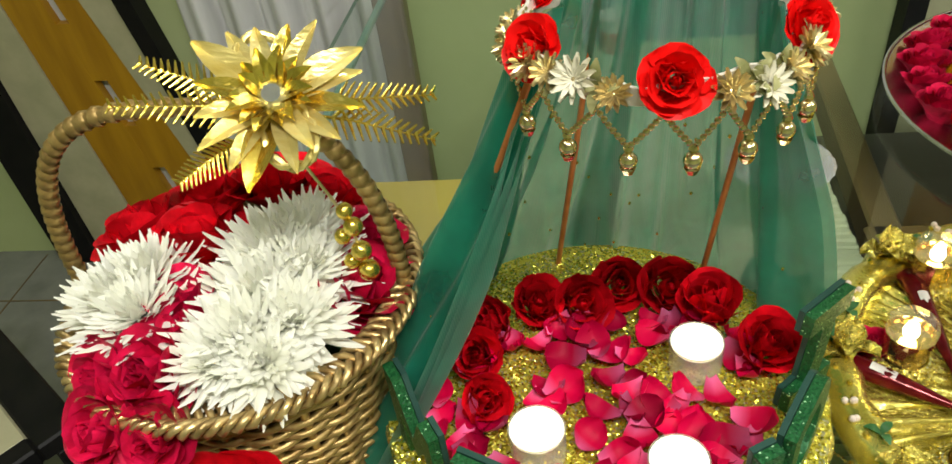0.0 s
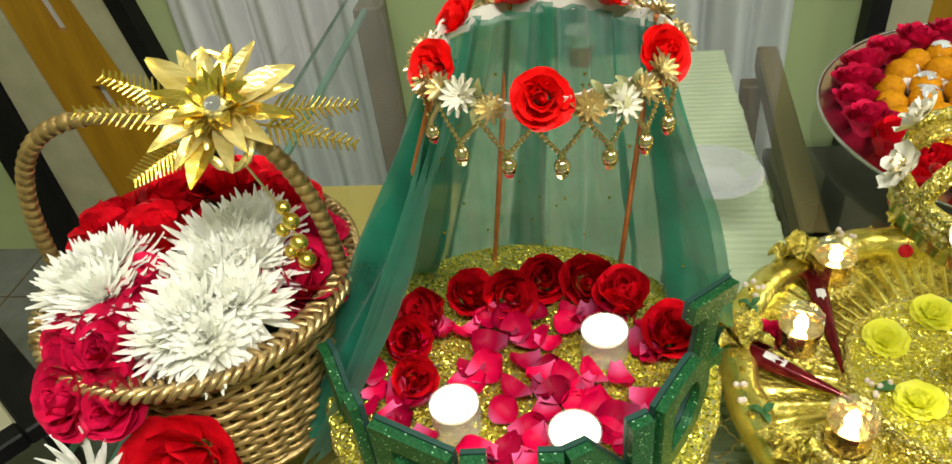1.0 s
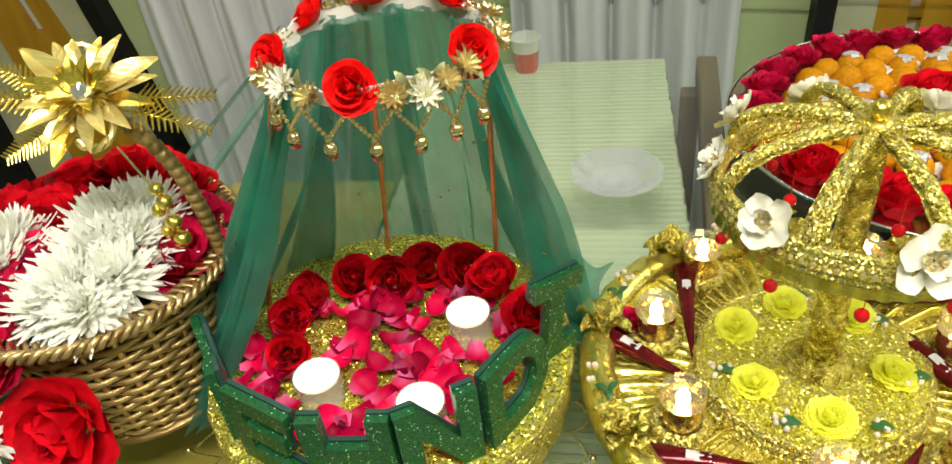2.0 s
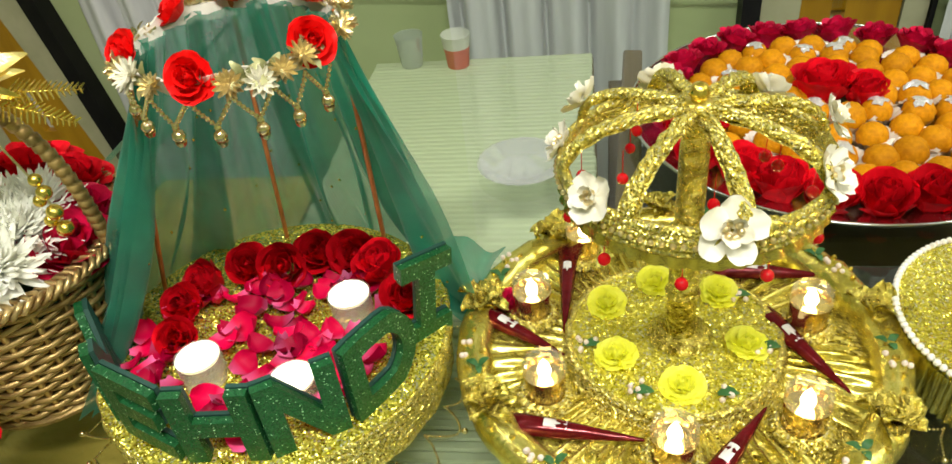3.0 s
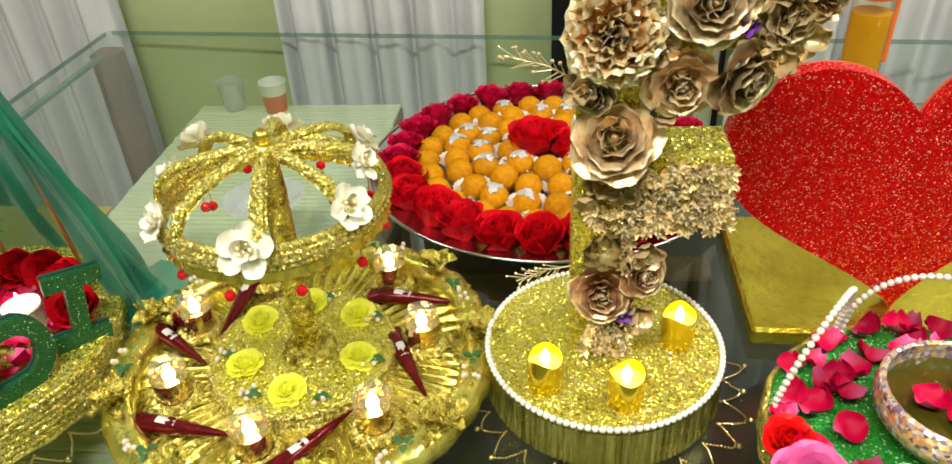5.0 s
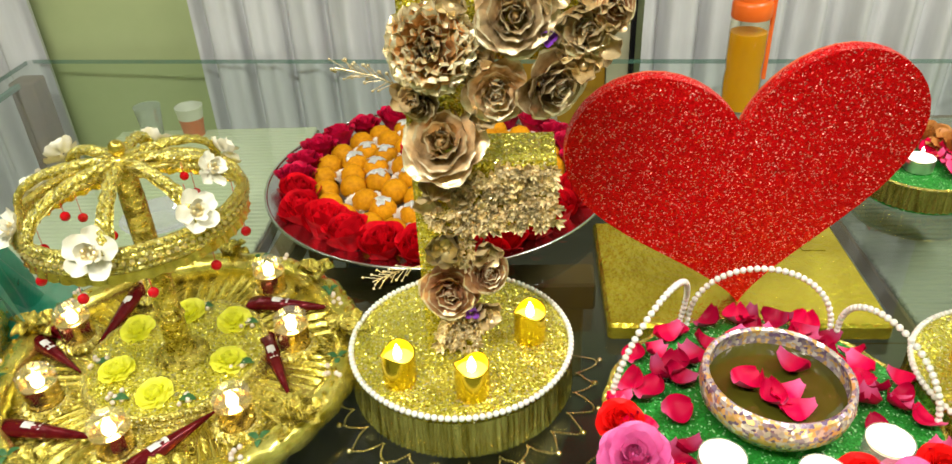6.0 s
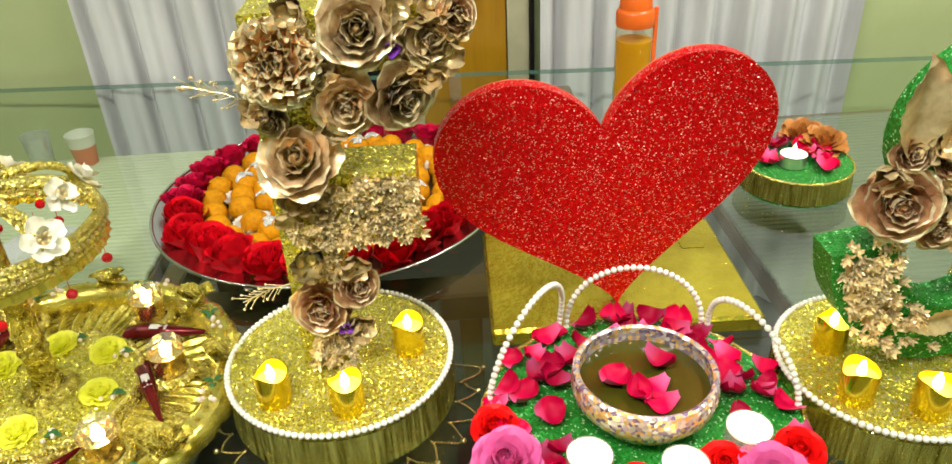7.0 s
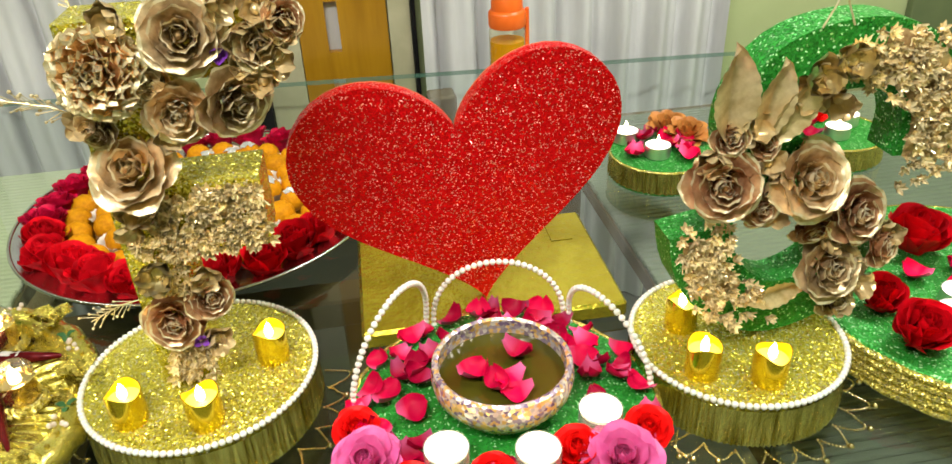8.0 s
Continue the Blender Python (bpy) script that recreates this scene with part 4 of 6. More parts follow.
# moss fill hidden under the flowers, and the flowers
single("leaf_fill", Geo().lathe([(1e-5, 0.150), (0.06, 0.146), (0.095, 0.135), (0.104, 0.125)], 24), M_STEM, T(BX0, BY0, 0.0), "dark green leaves that fill the basket", "leaves", kind="stuff")


def mum(x, y, z, rx, ry, s=1.0, label="white chrysanthemum with narrow shaggy petals"):
    c = holder("chrysanthemum", T(x, y, z, rx, ry, 0, s) @ pose(0, 0, 0, 0, 0, rnd.uniform(0, 360)), label, "flower", "chrysanthemums of the basket")
    part("petals", ME_MUM[rnd.randrange(2)], None, c)
    part("calyx", Geo().lathe([(1e-5, -0.014), (0.006, -0.012), (0.010, -0.002), (0.006, 0.004)], 10), M_STEM, c, "green calyx")
    part("stem", Geo().tube([(0, 0, -0.012), (0.002, 0, -0.040), (0.0, 0.004, -0.075)], 0.0024, 6), M_STEM, c, "green stem")


mum(-0.030, 0.572, 0.176, 14, -14, 0.85)
mum(-0.004, 0.556, 0.180, 14, 0, 0.8)
mum(-0.012, 0.592, 0.184, 0, -4, 0.75)
mum(0.100, 0.632, 0.188, -4, 8, 0.8)
mum(0.082, 0.606, 0.190, 4, 0, 0.85)
mum(0.108, 0.594, 0.186, 6, 18, 0.8)
mum(0.084, 0.572, 0.186, 12, 4, 0.85)
mum(0.110, 0.552, 0.178, 18, 18, 0.8)
mum(0.082, 0.536, 0.180, 20, 0, 0.85)
mum(0.068, 0.522, 0.174, 28, -8, 0.75)
mum(0.098, 0.520, 0.174, 28, 10, 0.72)
mum(0.006, 0.440, 0.094, 62, -10, 0.8, "white chrysanthemum hanging below the basket rim")
G_B = "roses of the basket"
for x, y, z, s, rx, ry in ((0.00, 0.69, 0.155, 0.95, -10, -8), (0.050, 0.705, 0.158, 1.0, -12, 4), (-0.050, 0.660, 0.148, 0.95, -6, -20), (0.005, 0.640, 0.155, 0.95, 0, 0), (0.092, 0.695, 0.150, 0.9, -8, 14)):
    place_rose(ME_BIGR, x, y, z + 0.014, s, rx, ry, "dark red fresh rose in the basket", group=G_B)
for x, y, z, s, rx, ry in ((0.140, 0.600, 0.142, 0.95, 8, 26), (0.132, 0.645, 0.145, 0.85, -6, 20), (0.020, 0.570, 0.150, 0.9, 10, -4), (0.022, 0.522, 0.146, 0.9, 34, -10), (-0.014, 0.522, 0.144, 0.75, 40, -26), (0.038, 0.548, 0.150, 0.8, 14, 0)):
    place_rose(ME_BIGM, x, y, z + 0.014, s, rx, ry, "magenta-red fresh rose in the basket", group=G_B)
place_rose(ME_BIGR, 0.076, 0.474, 0.090, 1.1, 62, 4, "large dark red rose hanging over the basket rim", group=G_B)
place_rose(ME_BIGM, -0.004, 0.488, 0.150, 0.72, 48, -22, "magenta-red rose hanging over the basket rim", group=G_B)
place_rose(ME_BIGM, 0.030, 0.484, 0.148, 0.66, 48, -6, "magenta-red rose hanging over the basket rim", group=G_B)


# ---- round tray with the green canopy ----
MX, MY, MT = 0.318, 0.600, 0.060
tray = holder("round_tray", T(MX, MY, 0.0), "round gold glitter tray with a green foam word on its front", "tray")
part("body", Geo().lathe([(1e-5, 0.0), (0.163, 0.0), (0.165, 0.002), (0.171, MT - 0.004), (0.1705, MT - 0.0005), (0.1665, MT), (1e-5, MT)], 72), M_GOLDG, tray, "glittering gold board")
for k in range(7):
    z = 0.004 + k * 0.0082
    part("braid", Geo().tube([(p[0] * (1 + 0.006 * math.sin(i * 1.1 + k)), p[1] * (1 + 0.006 * math.sin(i * 1.1 + k)), z) for i, p in enumerate(ringpts(0.1660 + 0.0006 * k, 140))], 0.0038, 6, True), M_GOLDS, tray, "row of gold sequin braid", sharp=80)


def bar_letter(kind, w, h, b):
    if kind == "M":
        return [(0, 0), (b, 0), (b, h * 0.6), (w / 2, h * 0.25), (w - b, h * 0.6), (w - b, 0), (w, 0), (w, h), (w - b, h), (w / 2, h * 0.5), (b, h), (0, h)]
    if kind == "E":
        m = h / 2
        return [(0, 0), (w, 0), (w, b), (b, b), (b, m - b / 2), (w * 0.85, m - b / 2), (w * 0.85, m + b / 2), (b, m + b / 2), (b, h - b), (w, h - b), (w, h), (0, h)]
    if kind == "H":
        m = h / 2
        return [(0, 0), (b, 0), (b, m - b / 2), (w - b, m - b / 2), (w - b, 0), (w, 0), (w, h), (w - b, h), (w - b, m + b / 2), (b, m + b / 2), (b, h), (0, h)]
    if kind == "N":
        return [(0, 0), (b, 0), (b, h * 0.60), (w - b, 0), (w, 0), (w, h), (w - b, h), (w - b, h * 0.40), (b, h), (0, h)]
    return [(0, 0), (w, 0), (w, b), (w / 2 + b / 2, b), (w / 2 + b / 2, h - b), (w, h - b), (w, h), (0, h), (0, h - b), (w / 2 - b / 2, h - b), (w / 2 - b / 2, b), (0, b)]


def letter(kind, ang, w, h, lean, z=0.004, r=0.1675, roll=0.0, face=None):
    b = 0.0175
    hole = None
    if kind == "D":
        n = 24
        out, hole = [], []
        for i in range(n):
            t = i / n * 2 * math.pi
            c, s = math.cos(t), math.sin(t)
            out.append((w * (0.42 + (0.58 * c if c > 0 else 0.42 * max(-1, c * 2.2))), h * (0.5 + 0.5 * max(-1, min(1, s * 1.12)))))
            hole.append((b + (w - 2 * b) * (0.42 + (0.58 * c if c > 0 else 0.42 * max(-1, c * 2.2))), b + (h - 2 * b) * (0.5 + 0.5 * max(-1, min(1, s * 1.12)))))
    else:
        out = bar_letter(kind, w, h, b)
    c = lambda pts: [(x - w / 2, zz) for x, zz in pts]
    a = radians(ang)
    m = pose(r * math.cos(a), r * math.sin(a), z, 0, 0, (ang if face is None else face) + 90) @ pose(0, 0, 0, lean, roll, 0)
    ob = part("letter", Geo().slab(c(out), 0.0075, None, c(hole) if hole else None), M_DGREENG, tray, "dark green glitter foam letter " + kind, m)
    part("backing", Geo().slab(c(out), 0.004, None, c(hole) if hole else None), M_GREENE, ob, "plain foam backing", pose(0, 0.0062, 0.0015))


LR_ = 0.153
letter("M", -147, 0.078, 0.082, 0, MT + 0.0005, LR_)
letter("E", -114, 0.068, 0.080, 0, MT + 0.0005, LR_)
letter("H", -86, 0.070, 0.080, 0, MT + 0.0005, LR_)
letter("N", -60, 0.066, 0.080, 0, MT + 0.0005, LR_)
letter("D", -31, 0.080, 0.084, 0, MT + 0.0005, LR_)
letter("I", -3, 0.056, 0.090, 0, MT - 0.002, LR_, roll=8, face=-44)

# canopy: sticks, ring, veil
RX, RY, RZ, RR = 0.356, 0.622, 0.352, 0.080
canopy = holder("canopy", T(0, 0, 0), "small tent of copper sticks, a flower ring and green net", "canopy")
for (x0, y0), a in (((0.178, 0.650), 212), ((0.409, 0.711), 22), ((0.284, 0.745), 112)):
    p0 = Vector((x0, y0, MT))
    p1 = Vector((RX + RR * math.cos(radians(a)), RY + RR * math.sin(radians(a)), RZ + 0.006))
    part("stick", Geo().tube([p0, p0.lerp(p1, 0.5), p1], 0.0024, 8), M_COPPER, canopy)
def band_fn(u, v):
    """Flat paper tape round the ring, a closed strip with an inside and an outside."""
    a = 2 * math.pi * u
    out_, up = ((-1, -1), (-1, 1), (1, 1), (1, -1), (-1, -1))[round(v * 4)]
    r = RR + 0.0011 * out_ + 0.0012 * math.sin(17 * a) + 0.0018 * up
    return (RX + r * math.cos(a), RY + r * math.sin(a), RZ + 0.0065 * up + 0.0022 * math.sin(5 * a + 1) + 0.0008 * math.sin(23 * a + 2 * up))


part("ring", Geo().sheet(band_fn, 96, 4), M_TAPE, canopy, "white paper tape wound round the ring", sharp=40)


def veil_fn(u, v):
    a = radians(10 + 196 * u + 5 * math.sin(9 * u) * v)
    fold = math.sin(u * 58 + 1.6 * math.sin(2.2 * v + 3 * u)) + 0.6 * math.sin(u * 23 + 3 * v) + 0.35 * math.sin(u * 131 + 5 * v)
    gather = 0.6 + 0.5 * min(1.0, 2.2 * v)
    r = RR - 0.010 + 0.120 * v ** 1.1 + (0.006 + 0.010 * v) * fold * gather
    wide = 1 + (0.10 if math.cos(a) < 0 else -0.06) * v
    cx, cy = RX + (MX + 0.004 - RX) * v, RY + (MY + 0.018 - RY) * v
    z = RZ - (RZ - 0.006) * (v ** 0.97) * (1.0 + 0.012 * fold * v)
    return (cx + r * wide * math.cos(a), cy + r * math.sin(a), max(0.004, z))


part("veil", Geo().sheet(veil_fn, 190, 26), M_VEIL, canopy, "sheer green net draped to the table", sharp=90)


def side_fn(u0, u1, out):
    def fn(u, v):
        x, y, z = veil_fn(u0 + (u1 - u0) * u, v)
        d = Vector((x - RX, y - RY, 0)).normalized() * (out + 0.006 * math.sin(u * 17 + 3 * v) * v)
        return (x + d.x, y + d.y, z + 0.002)
    return fn


for u0, u1, out in ((0.84, 1.0, 0.006), (0.90, 1.0, -0.006), (0.0, 0.13, 0.006), (0.40, 0.47, 0.004), (0.62, 0.68, 0.004)):
    part("veil_fold", Geo().sheet(side_fn(u0, u1, out), 40, 22), M_VEIL, canopy, "doubled fold of the green net", sharp=90)


def tail_fn(u, v):
    x = 0.462 + 0.062 * u + 0.01 * math.sin(v * 7)
    y = 0.655 + 0.120 * v
    return (x, y, 0.006 + 0.030 * (1 - u) ** 2 + 0.006 * math.sin(9 * u + 5 * v) + 0.006)


part("veil_end", Geo().sheet(tail_fn, 20, 20), M_VEIL, canopy, "gathered end of the green net", sharp=90)
rs = random.Random(3)
ME_DOT = Geo().ball(0.0016, None, 5, 4).mesh("gold_dot", M_GOLD)
for i in range(60):
    x, y, z = veil_fn(rs.uniform(0.02, 0.98), rs.uniform(0.15, 0.98))
    part("gold_dot", ME_DOT, None, canopy, "", Matrix.Translation((x, y - 0.0015, z)))


def daisy_fn(r):
    def fn(u, v):
        s = (u - 0.5) * 2
        return (0.002 + r * v, s * r * 0.19 * math.sin(math.pi * (0.12 + 0.8 * v)), 0.0015 + 0.003 * v + 0.002 * s * s)
    return fn


DAISY_AT = [pose(0, 0, 0.001 + 0.001 * k, 0, -18 * k, 360 * (i + 0.5 * k) / 11) for k in range(2) for i in range(11)]
ME_DPET = {m.name: Geo().sheet(daisy_fn(0.0108), 2, 3).mesh("petal", m, 60) for m in (M_CHAMP, M_IVORY)}
ME_DEYE = Geo().ball(0.0030, T(0, 0, 0.003), 8, 5, 0.7).mesh("daisy", M_CHAMP)


def daisy(mm, m):
    return cluster("daisy", ME_DEYE, None, canopy, "small gold daisy", m, "petal", [(ME_DPET[mm.name], a) for a in DAISY_AT])


def on_ring(ang, rad, z, tilt, s=1.0):
    a = radians(ang)
    return Matrix.Translation((RX + rad * math.cos(a), RY + rad * math.sin(a), z)) @ pose(0, 0, 0, 0, 0, ang) @ pose(0, 0, 0, 0, tilt, 0) @ pose(0, 0, 0, 0, 0, rnd.uniform(0, 90)) @ Matrix.Scale(s, 4)


for ang in (-90, -22, 205, 145, 60, 105):
    a = radians(ang)
    way = Vector((0.55 * math.cos(a), 0.55 * math.sin(a) - 0.45, 0.55)).normalized()
    rose_at("foam_rose", ME_FOAM, Matrix.Translation((RX + (RR - 0.004) * math.cos(a), RY + (RR - 0.004) * math.sin(a), RZ + 0.004)) @ way.to_track_quat("Z", "Y").to_matrix().to_4x4() @ pose(0, 0, 0, 0, 0, rnd.uniform(0, 360)) @ Matrix.Scale(0.82, 4), "bright red foam rose on the canopy ring", "roses of the canopy")
for ang, s, me in ((-124, 1.05, M_IVORY), (-110, 0.8, M_CHAMP), (-136, 0.85, M_CHAMP), (-148, 0.9, M_CHAMP), (-160, 0.8, M_CHAMP), (-172, 0.9, M_CHAMP), (-72, 0.9, M_CHAMP), (-58, 1.0, M_IVORY), (-47, 0.85, M_CHAMP), (-36, 0.9, M_CHAMP), (-4, 0.85, M_CHAMP), (10, 0.9, M_CHAMP), (26, 0.85, M_CHAMP), (42, 0.9, M_CHAMP), (78, 0.9, M_CHAMP), (90, 0.8, M_CHAMP), (122, 0.9, M_CHAMP), (134, 0.8, M_CHAMP), (168, 0.9, M_CHAMP), (182, 0.8, M_CHAMP)):
    daisy(me, on_ring(ang, RR + 0.004, RZ - 0.001 + 0.004 * math.sin(ang), 52 if ang < 0 else 20, s))
for ang in (-155, -130, -117, -64, -52, -30, 16, 50, 84, 128, 175):
    g = Geo()
    for k in range(4):
        g.sheet(lambda u, v: (0.015 * v, (u - 0.5) * 0.007 * math.sin(math.pi * (0.1 + 0.85 * v)), 0.003 * math.sin(3 * v)), 2, 4, pose(0, 0, 0, 0, -20, 90 * k + ang))
    part("leaf_sprig", g, M_SAGE, canopy, "olive green gilt leaf sprig", on_ring(ang, RR + 0.002, RZ + 0.001, 55))
ME_BEAD = Geo().ball(0.0019, None, 8, 5).mesh("bead", M_BEADG)
angs = [-184, -164, -140, -116, -93.5, -72.5, -53.5, -36, -18]
for a0, a1 in zip(angs, angs[1:]):
    g = Geo()
    pts = []
    for k in range(13):
        q = k / 12
        a = radians(a0 + (a1 - a0) * q)
        pts.append((RX + (RR + 0.007) * math.cos(a), RY + (RR + 0.007) * math.sin(a), RZ - 0.008 - 0.021 * (1 - abs(2 * q - 1)) ** 0.9))
    spots, left = [], 0.0
    for p0, p1 in zip(pts, pts[1:]):
        p0, p1 = Vector(p0), Vector(p1)
        d, s = (p1 - p0).length, left
        while s < d:
            spots.append(Matrix.Translation(p0.lerp(p1, s / d)))
            s += 0.0037
        left = s - d
    cluster("bead_swag", g.tube(pts, 0.0004, 4), M_CHAMP, canopy, "swag of tiny gold beads", None, "bead", [(ME_BEAD, a) for a in spots])
    a = radians((a0 + a1) / 2)
    part("bell_bead", Geo().ball(0.0052, None, 12, 8).lathe([(0.002, 0.005), (0.0028, 0.007), (0.002, 0.009)], 8).lathe([(0.0045, -0.0045), (0.003, -0.008), (1e-5, -0.009)], 8), M_BEADG, canopy, "round gold bell bead", T(RX + (RR + 0.007) * math.cos(a), RY + (RR + 0.007) * math.sin(a), RZ - 0.037))

for x, y, s in ((0.226, 0.578, 0.9), (0.220, 0.622, 0.95), (0.234, 0.660, 1.0), (0.264, 0.682, 1.0), (0.302, 0.684, 1.1), (0.337, 0.706, 1.05), (0.378, 0.704, 1.15), (0.414, 0.672, 1.15), (0.448, 0.632, 1.1)):
    place_rose(ME_ROSE, x, y, MT + 0.005, s, rnd.uniform(8, 46), rnd.uniform(-32, 32), "deep red fresh rose on the gold tray", group="roses round the gold tray")
CANDS = ((0.272, 0.533), (0.394, 0.616), (0.369, 0.509))
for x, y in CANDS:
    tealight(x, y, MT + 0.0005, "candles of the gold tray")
OFF = [(x, y, 0.030) for x, y in CANDS] + [(0.25, 0.60, 0.030), (0.44, 0.575, 0.022)]
SPM = [(a, r) for a, r in free_spots(MX + 0.010, MY - 0.015, 0.0, 0.118, 0.0145, 74, OFF, 4) if MY + r * math.sin(radians(a)) < 0.675]
scatter_petals(MX + 0.010, MY - 0.015, MT + 0.001, SPM, "loose crimson rose petal on the gold tray", "petals on the gold tray")
scatter_petals(MX, MY, MT + 0.001, [(196, 0.125), (205, 0.135), (213, 0.128), (221, 0.132), (188, 0.132)], "loose crimson rose petal on the gold tray", "petals on the gold tray")
garland("bead_garland", MX, MY, 0.176, -160, 20, 9, "string of tiny gold beads laid round the tray")


# ---- round tray with the gold crown ----
CX, CY = 0.702, 0.612
ctray = holder("decorated_tray", T(CX, CY, 0.0), "round tray padded with crumpled gold cloth", "tray")
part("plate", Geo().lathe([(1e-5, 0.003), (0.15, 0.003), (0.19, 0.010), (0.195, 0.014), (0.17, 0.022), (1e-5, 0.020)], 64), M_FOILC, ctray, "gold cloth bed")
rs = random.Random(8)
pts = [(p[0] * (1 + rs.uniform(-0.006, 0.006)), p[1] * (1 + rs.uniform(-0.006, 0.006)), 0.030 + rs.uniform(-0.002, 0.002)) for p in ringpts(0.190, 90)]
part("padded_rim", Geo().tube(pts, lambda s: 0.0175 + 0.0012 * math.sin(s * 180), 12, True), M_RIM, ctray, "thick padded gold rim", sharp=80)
ME_RIMBEAD = Geo().ball(0.0026, None, 7, 5).mesh("rim_bead", M_GOLD)
for i in range(70):
    a = 2 * math.pi * i / 70 + rs.uniform(-0.02, 0.02)
    r = 0.190 + rs.uniform(-0.012, 0.012)
    part("rim_bead", ME_RIMBEAD, None, ctray, "", T(r * math.cos(a), r * math.sin(a), 0.030 + math.sqrt(max(0, 0.0175 ** 2 - (r - 0.19) ** 2)), s=rs.uniform(0.7, 1.3)))
for i in range(9):
    a = 360 * i / 9 + 8
    loops = []
    for k in range(7):
        w, ln = rs.uniform(0.009, 0.014), rs.uniform(0.022, 0.034)
        def fn(u, v, w=w, ln=ln):
            s = (u - 0.5) * 2
            return (ln * v, s * w * math.sin(math.pi * (0.15 + 0.75 * v)), 0.006 * math.sin(3 * v) + 0.004 * s * s + 0.0025 * math.sin(8 * s + 6 * v))
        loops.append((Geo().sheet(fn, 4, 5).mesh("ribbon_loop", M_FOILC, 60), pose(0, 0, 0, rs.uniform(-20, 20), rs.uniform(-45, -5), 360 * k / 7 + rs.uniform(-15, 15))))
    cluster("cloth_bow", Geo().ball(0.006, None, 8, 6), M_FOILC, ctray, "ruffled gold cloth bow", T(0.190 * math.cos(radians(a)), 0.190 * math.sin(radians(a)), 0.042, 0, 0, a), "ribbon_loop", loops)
for i in range(9):
    a = radians(360 * i / 9 + 28)
    g = Geo()
    for k in range(5):
        g.ball(0.0029, T(rs.uniform(-0.010, 0.010), rs.uniform(-0.010, 0.010), rs.uniform(0, 0.005)), 7, 5)
    part("bud_sprig", g, M_TINYBUD, ctray, "sprig of tiny pale buds", T(0.190 * math.cos(a), 0.190 * math.sin(a), 0.046))
    g = Geo()
    for k in range(3):
        g.sheet(lambda u, v: (0.013 * v, (u - 0.5) * 0.007 * math.sin(math.pi * (0.1 + 0.85 * v)), 0.004 * math.sin(3 * v)), 2, 4, pose(0, 0, 0, 0, -15, 120 * k + 40))
    part("leaf", g, M_STEM, ctray, "small dark green leaf", T(0.186 * math.cos(a + 0.12), 0.186 * math.sin(a + 0.12), 0.045), 60)
g = Geo()
for k in range(3):
    z = 0.022 + k * 0.0075
    g.tube([(p[0] * (1 + 0.010 * math.sin(i * 1.3 + k)), p[1] * (1 + 0.010 * math.sin(i * 1.3 + k)), z) for i, p in enumerate(ringpts(0.100 - 0.0015 * k, 110))], 0.0046, 6, True)
part("dais_trim", g, M_GOLDS, ctray, "ruched gold lace trim", sharp=80)
part("dais", Geo().lathe([(1e-5, 0.040), (0.094, 0.040), (0.098, 0.036), (0.099, 0.018)], 48), M_GOLDG, ctray, "raised gold glitter disc")

def pleat(u, v):
    a = 2 * math.pi * u
    r = 0.101 + 0.074 * v
    return (r * math.cos(a), r * math.sin(a), 0.0220 + 0.0042 * math.sin(a * 64 + 2.5 * math.sin(5 * a) + 1.5 * v) * (0.4 + 0.6 * math.sin(math.pi * v)) + 0.004 * math.sin(7 * a + 4 * v) * v)
part("pleated_cloth", Geo().sheet(pleat, 640, 8), M_RIM, ctray, "gathered gold cloth in fine pleats", sharp=80)

# the crown on its stem
crown = holder("crown", T(CX + 0.006, CY, 0.040), "gold sequinned crown raised on a gold stem", "crown")
BZ = 0.181
part("stem", Geo().lathe([(1e-5, 0), (0.030, 0.001), (0.026, 0.006), (0.016, 0.010), (0.0135, 0.02), (0.0135, 0.05), (0.016, 0.055), (0.0135, 0.06), (0.013, 0.12), (0.016, 0.126), (0.012, 0.132), (0.012, 0.20), (0.010, 0.240)], 24), M_FOILC, crown, "ribbon-wrapped gold stem")
for k, (r, z) in enumerate(((0.1035, 0.002), (0.1045, 0.008), (0.1045, 0.014), (0.1035, 0.020))):
    part("band", Geo().tube([(p[0] * (1 + 0.004 * math.sin(i * 1.4 + k)), p[1] * (1 + 0.004 * math.sin(i * 1.4 + k)), BZ + z) for i, p in enumerate(ringpts(r, 120))], 0.0042, 6, True), M_GOLDS, crown, "ring of gold sequin braid", sharp=80)
g = Geo()
def frill(u, v):
    a = 2 * math.pi * u
    r = 0.104 + 0.003 * v + 0.0014 * math.sin(u * 2 * math.pi * 44) * v
    return (r * math.cos(a), r * math.sin(a), BZ + 0.001 - 0.011 * v + 0.0012 * math.sin(u * 2 * math.pi * 44 + 1))
part("frill", g.sheet(frill, 176, 3), M_GOLD, crown, "pleated gold frill under the band", sharp=80)
g = Geo()
for p in ringpts(0.109, 90, BZ + 0.011):
    g.ball(0.0022, Matrix.Translation(p), 6, 4)
part("bead_trim", g, M_CHAMP, crown, "row of tiny beads")
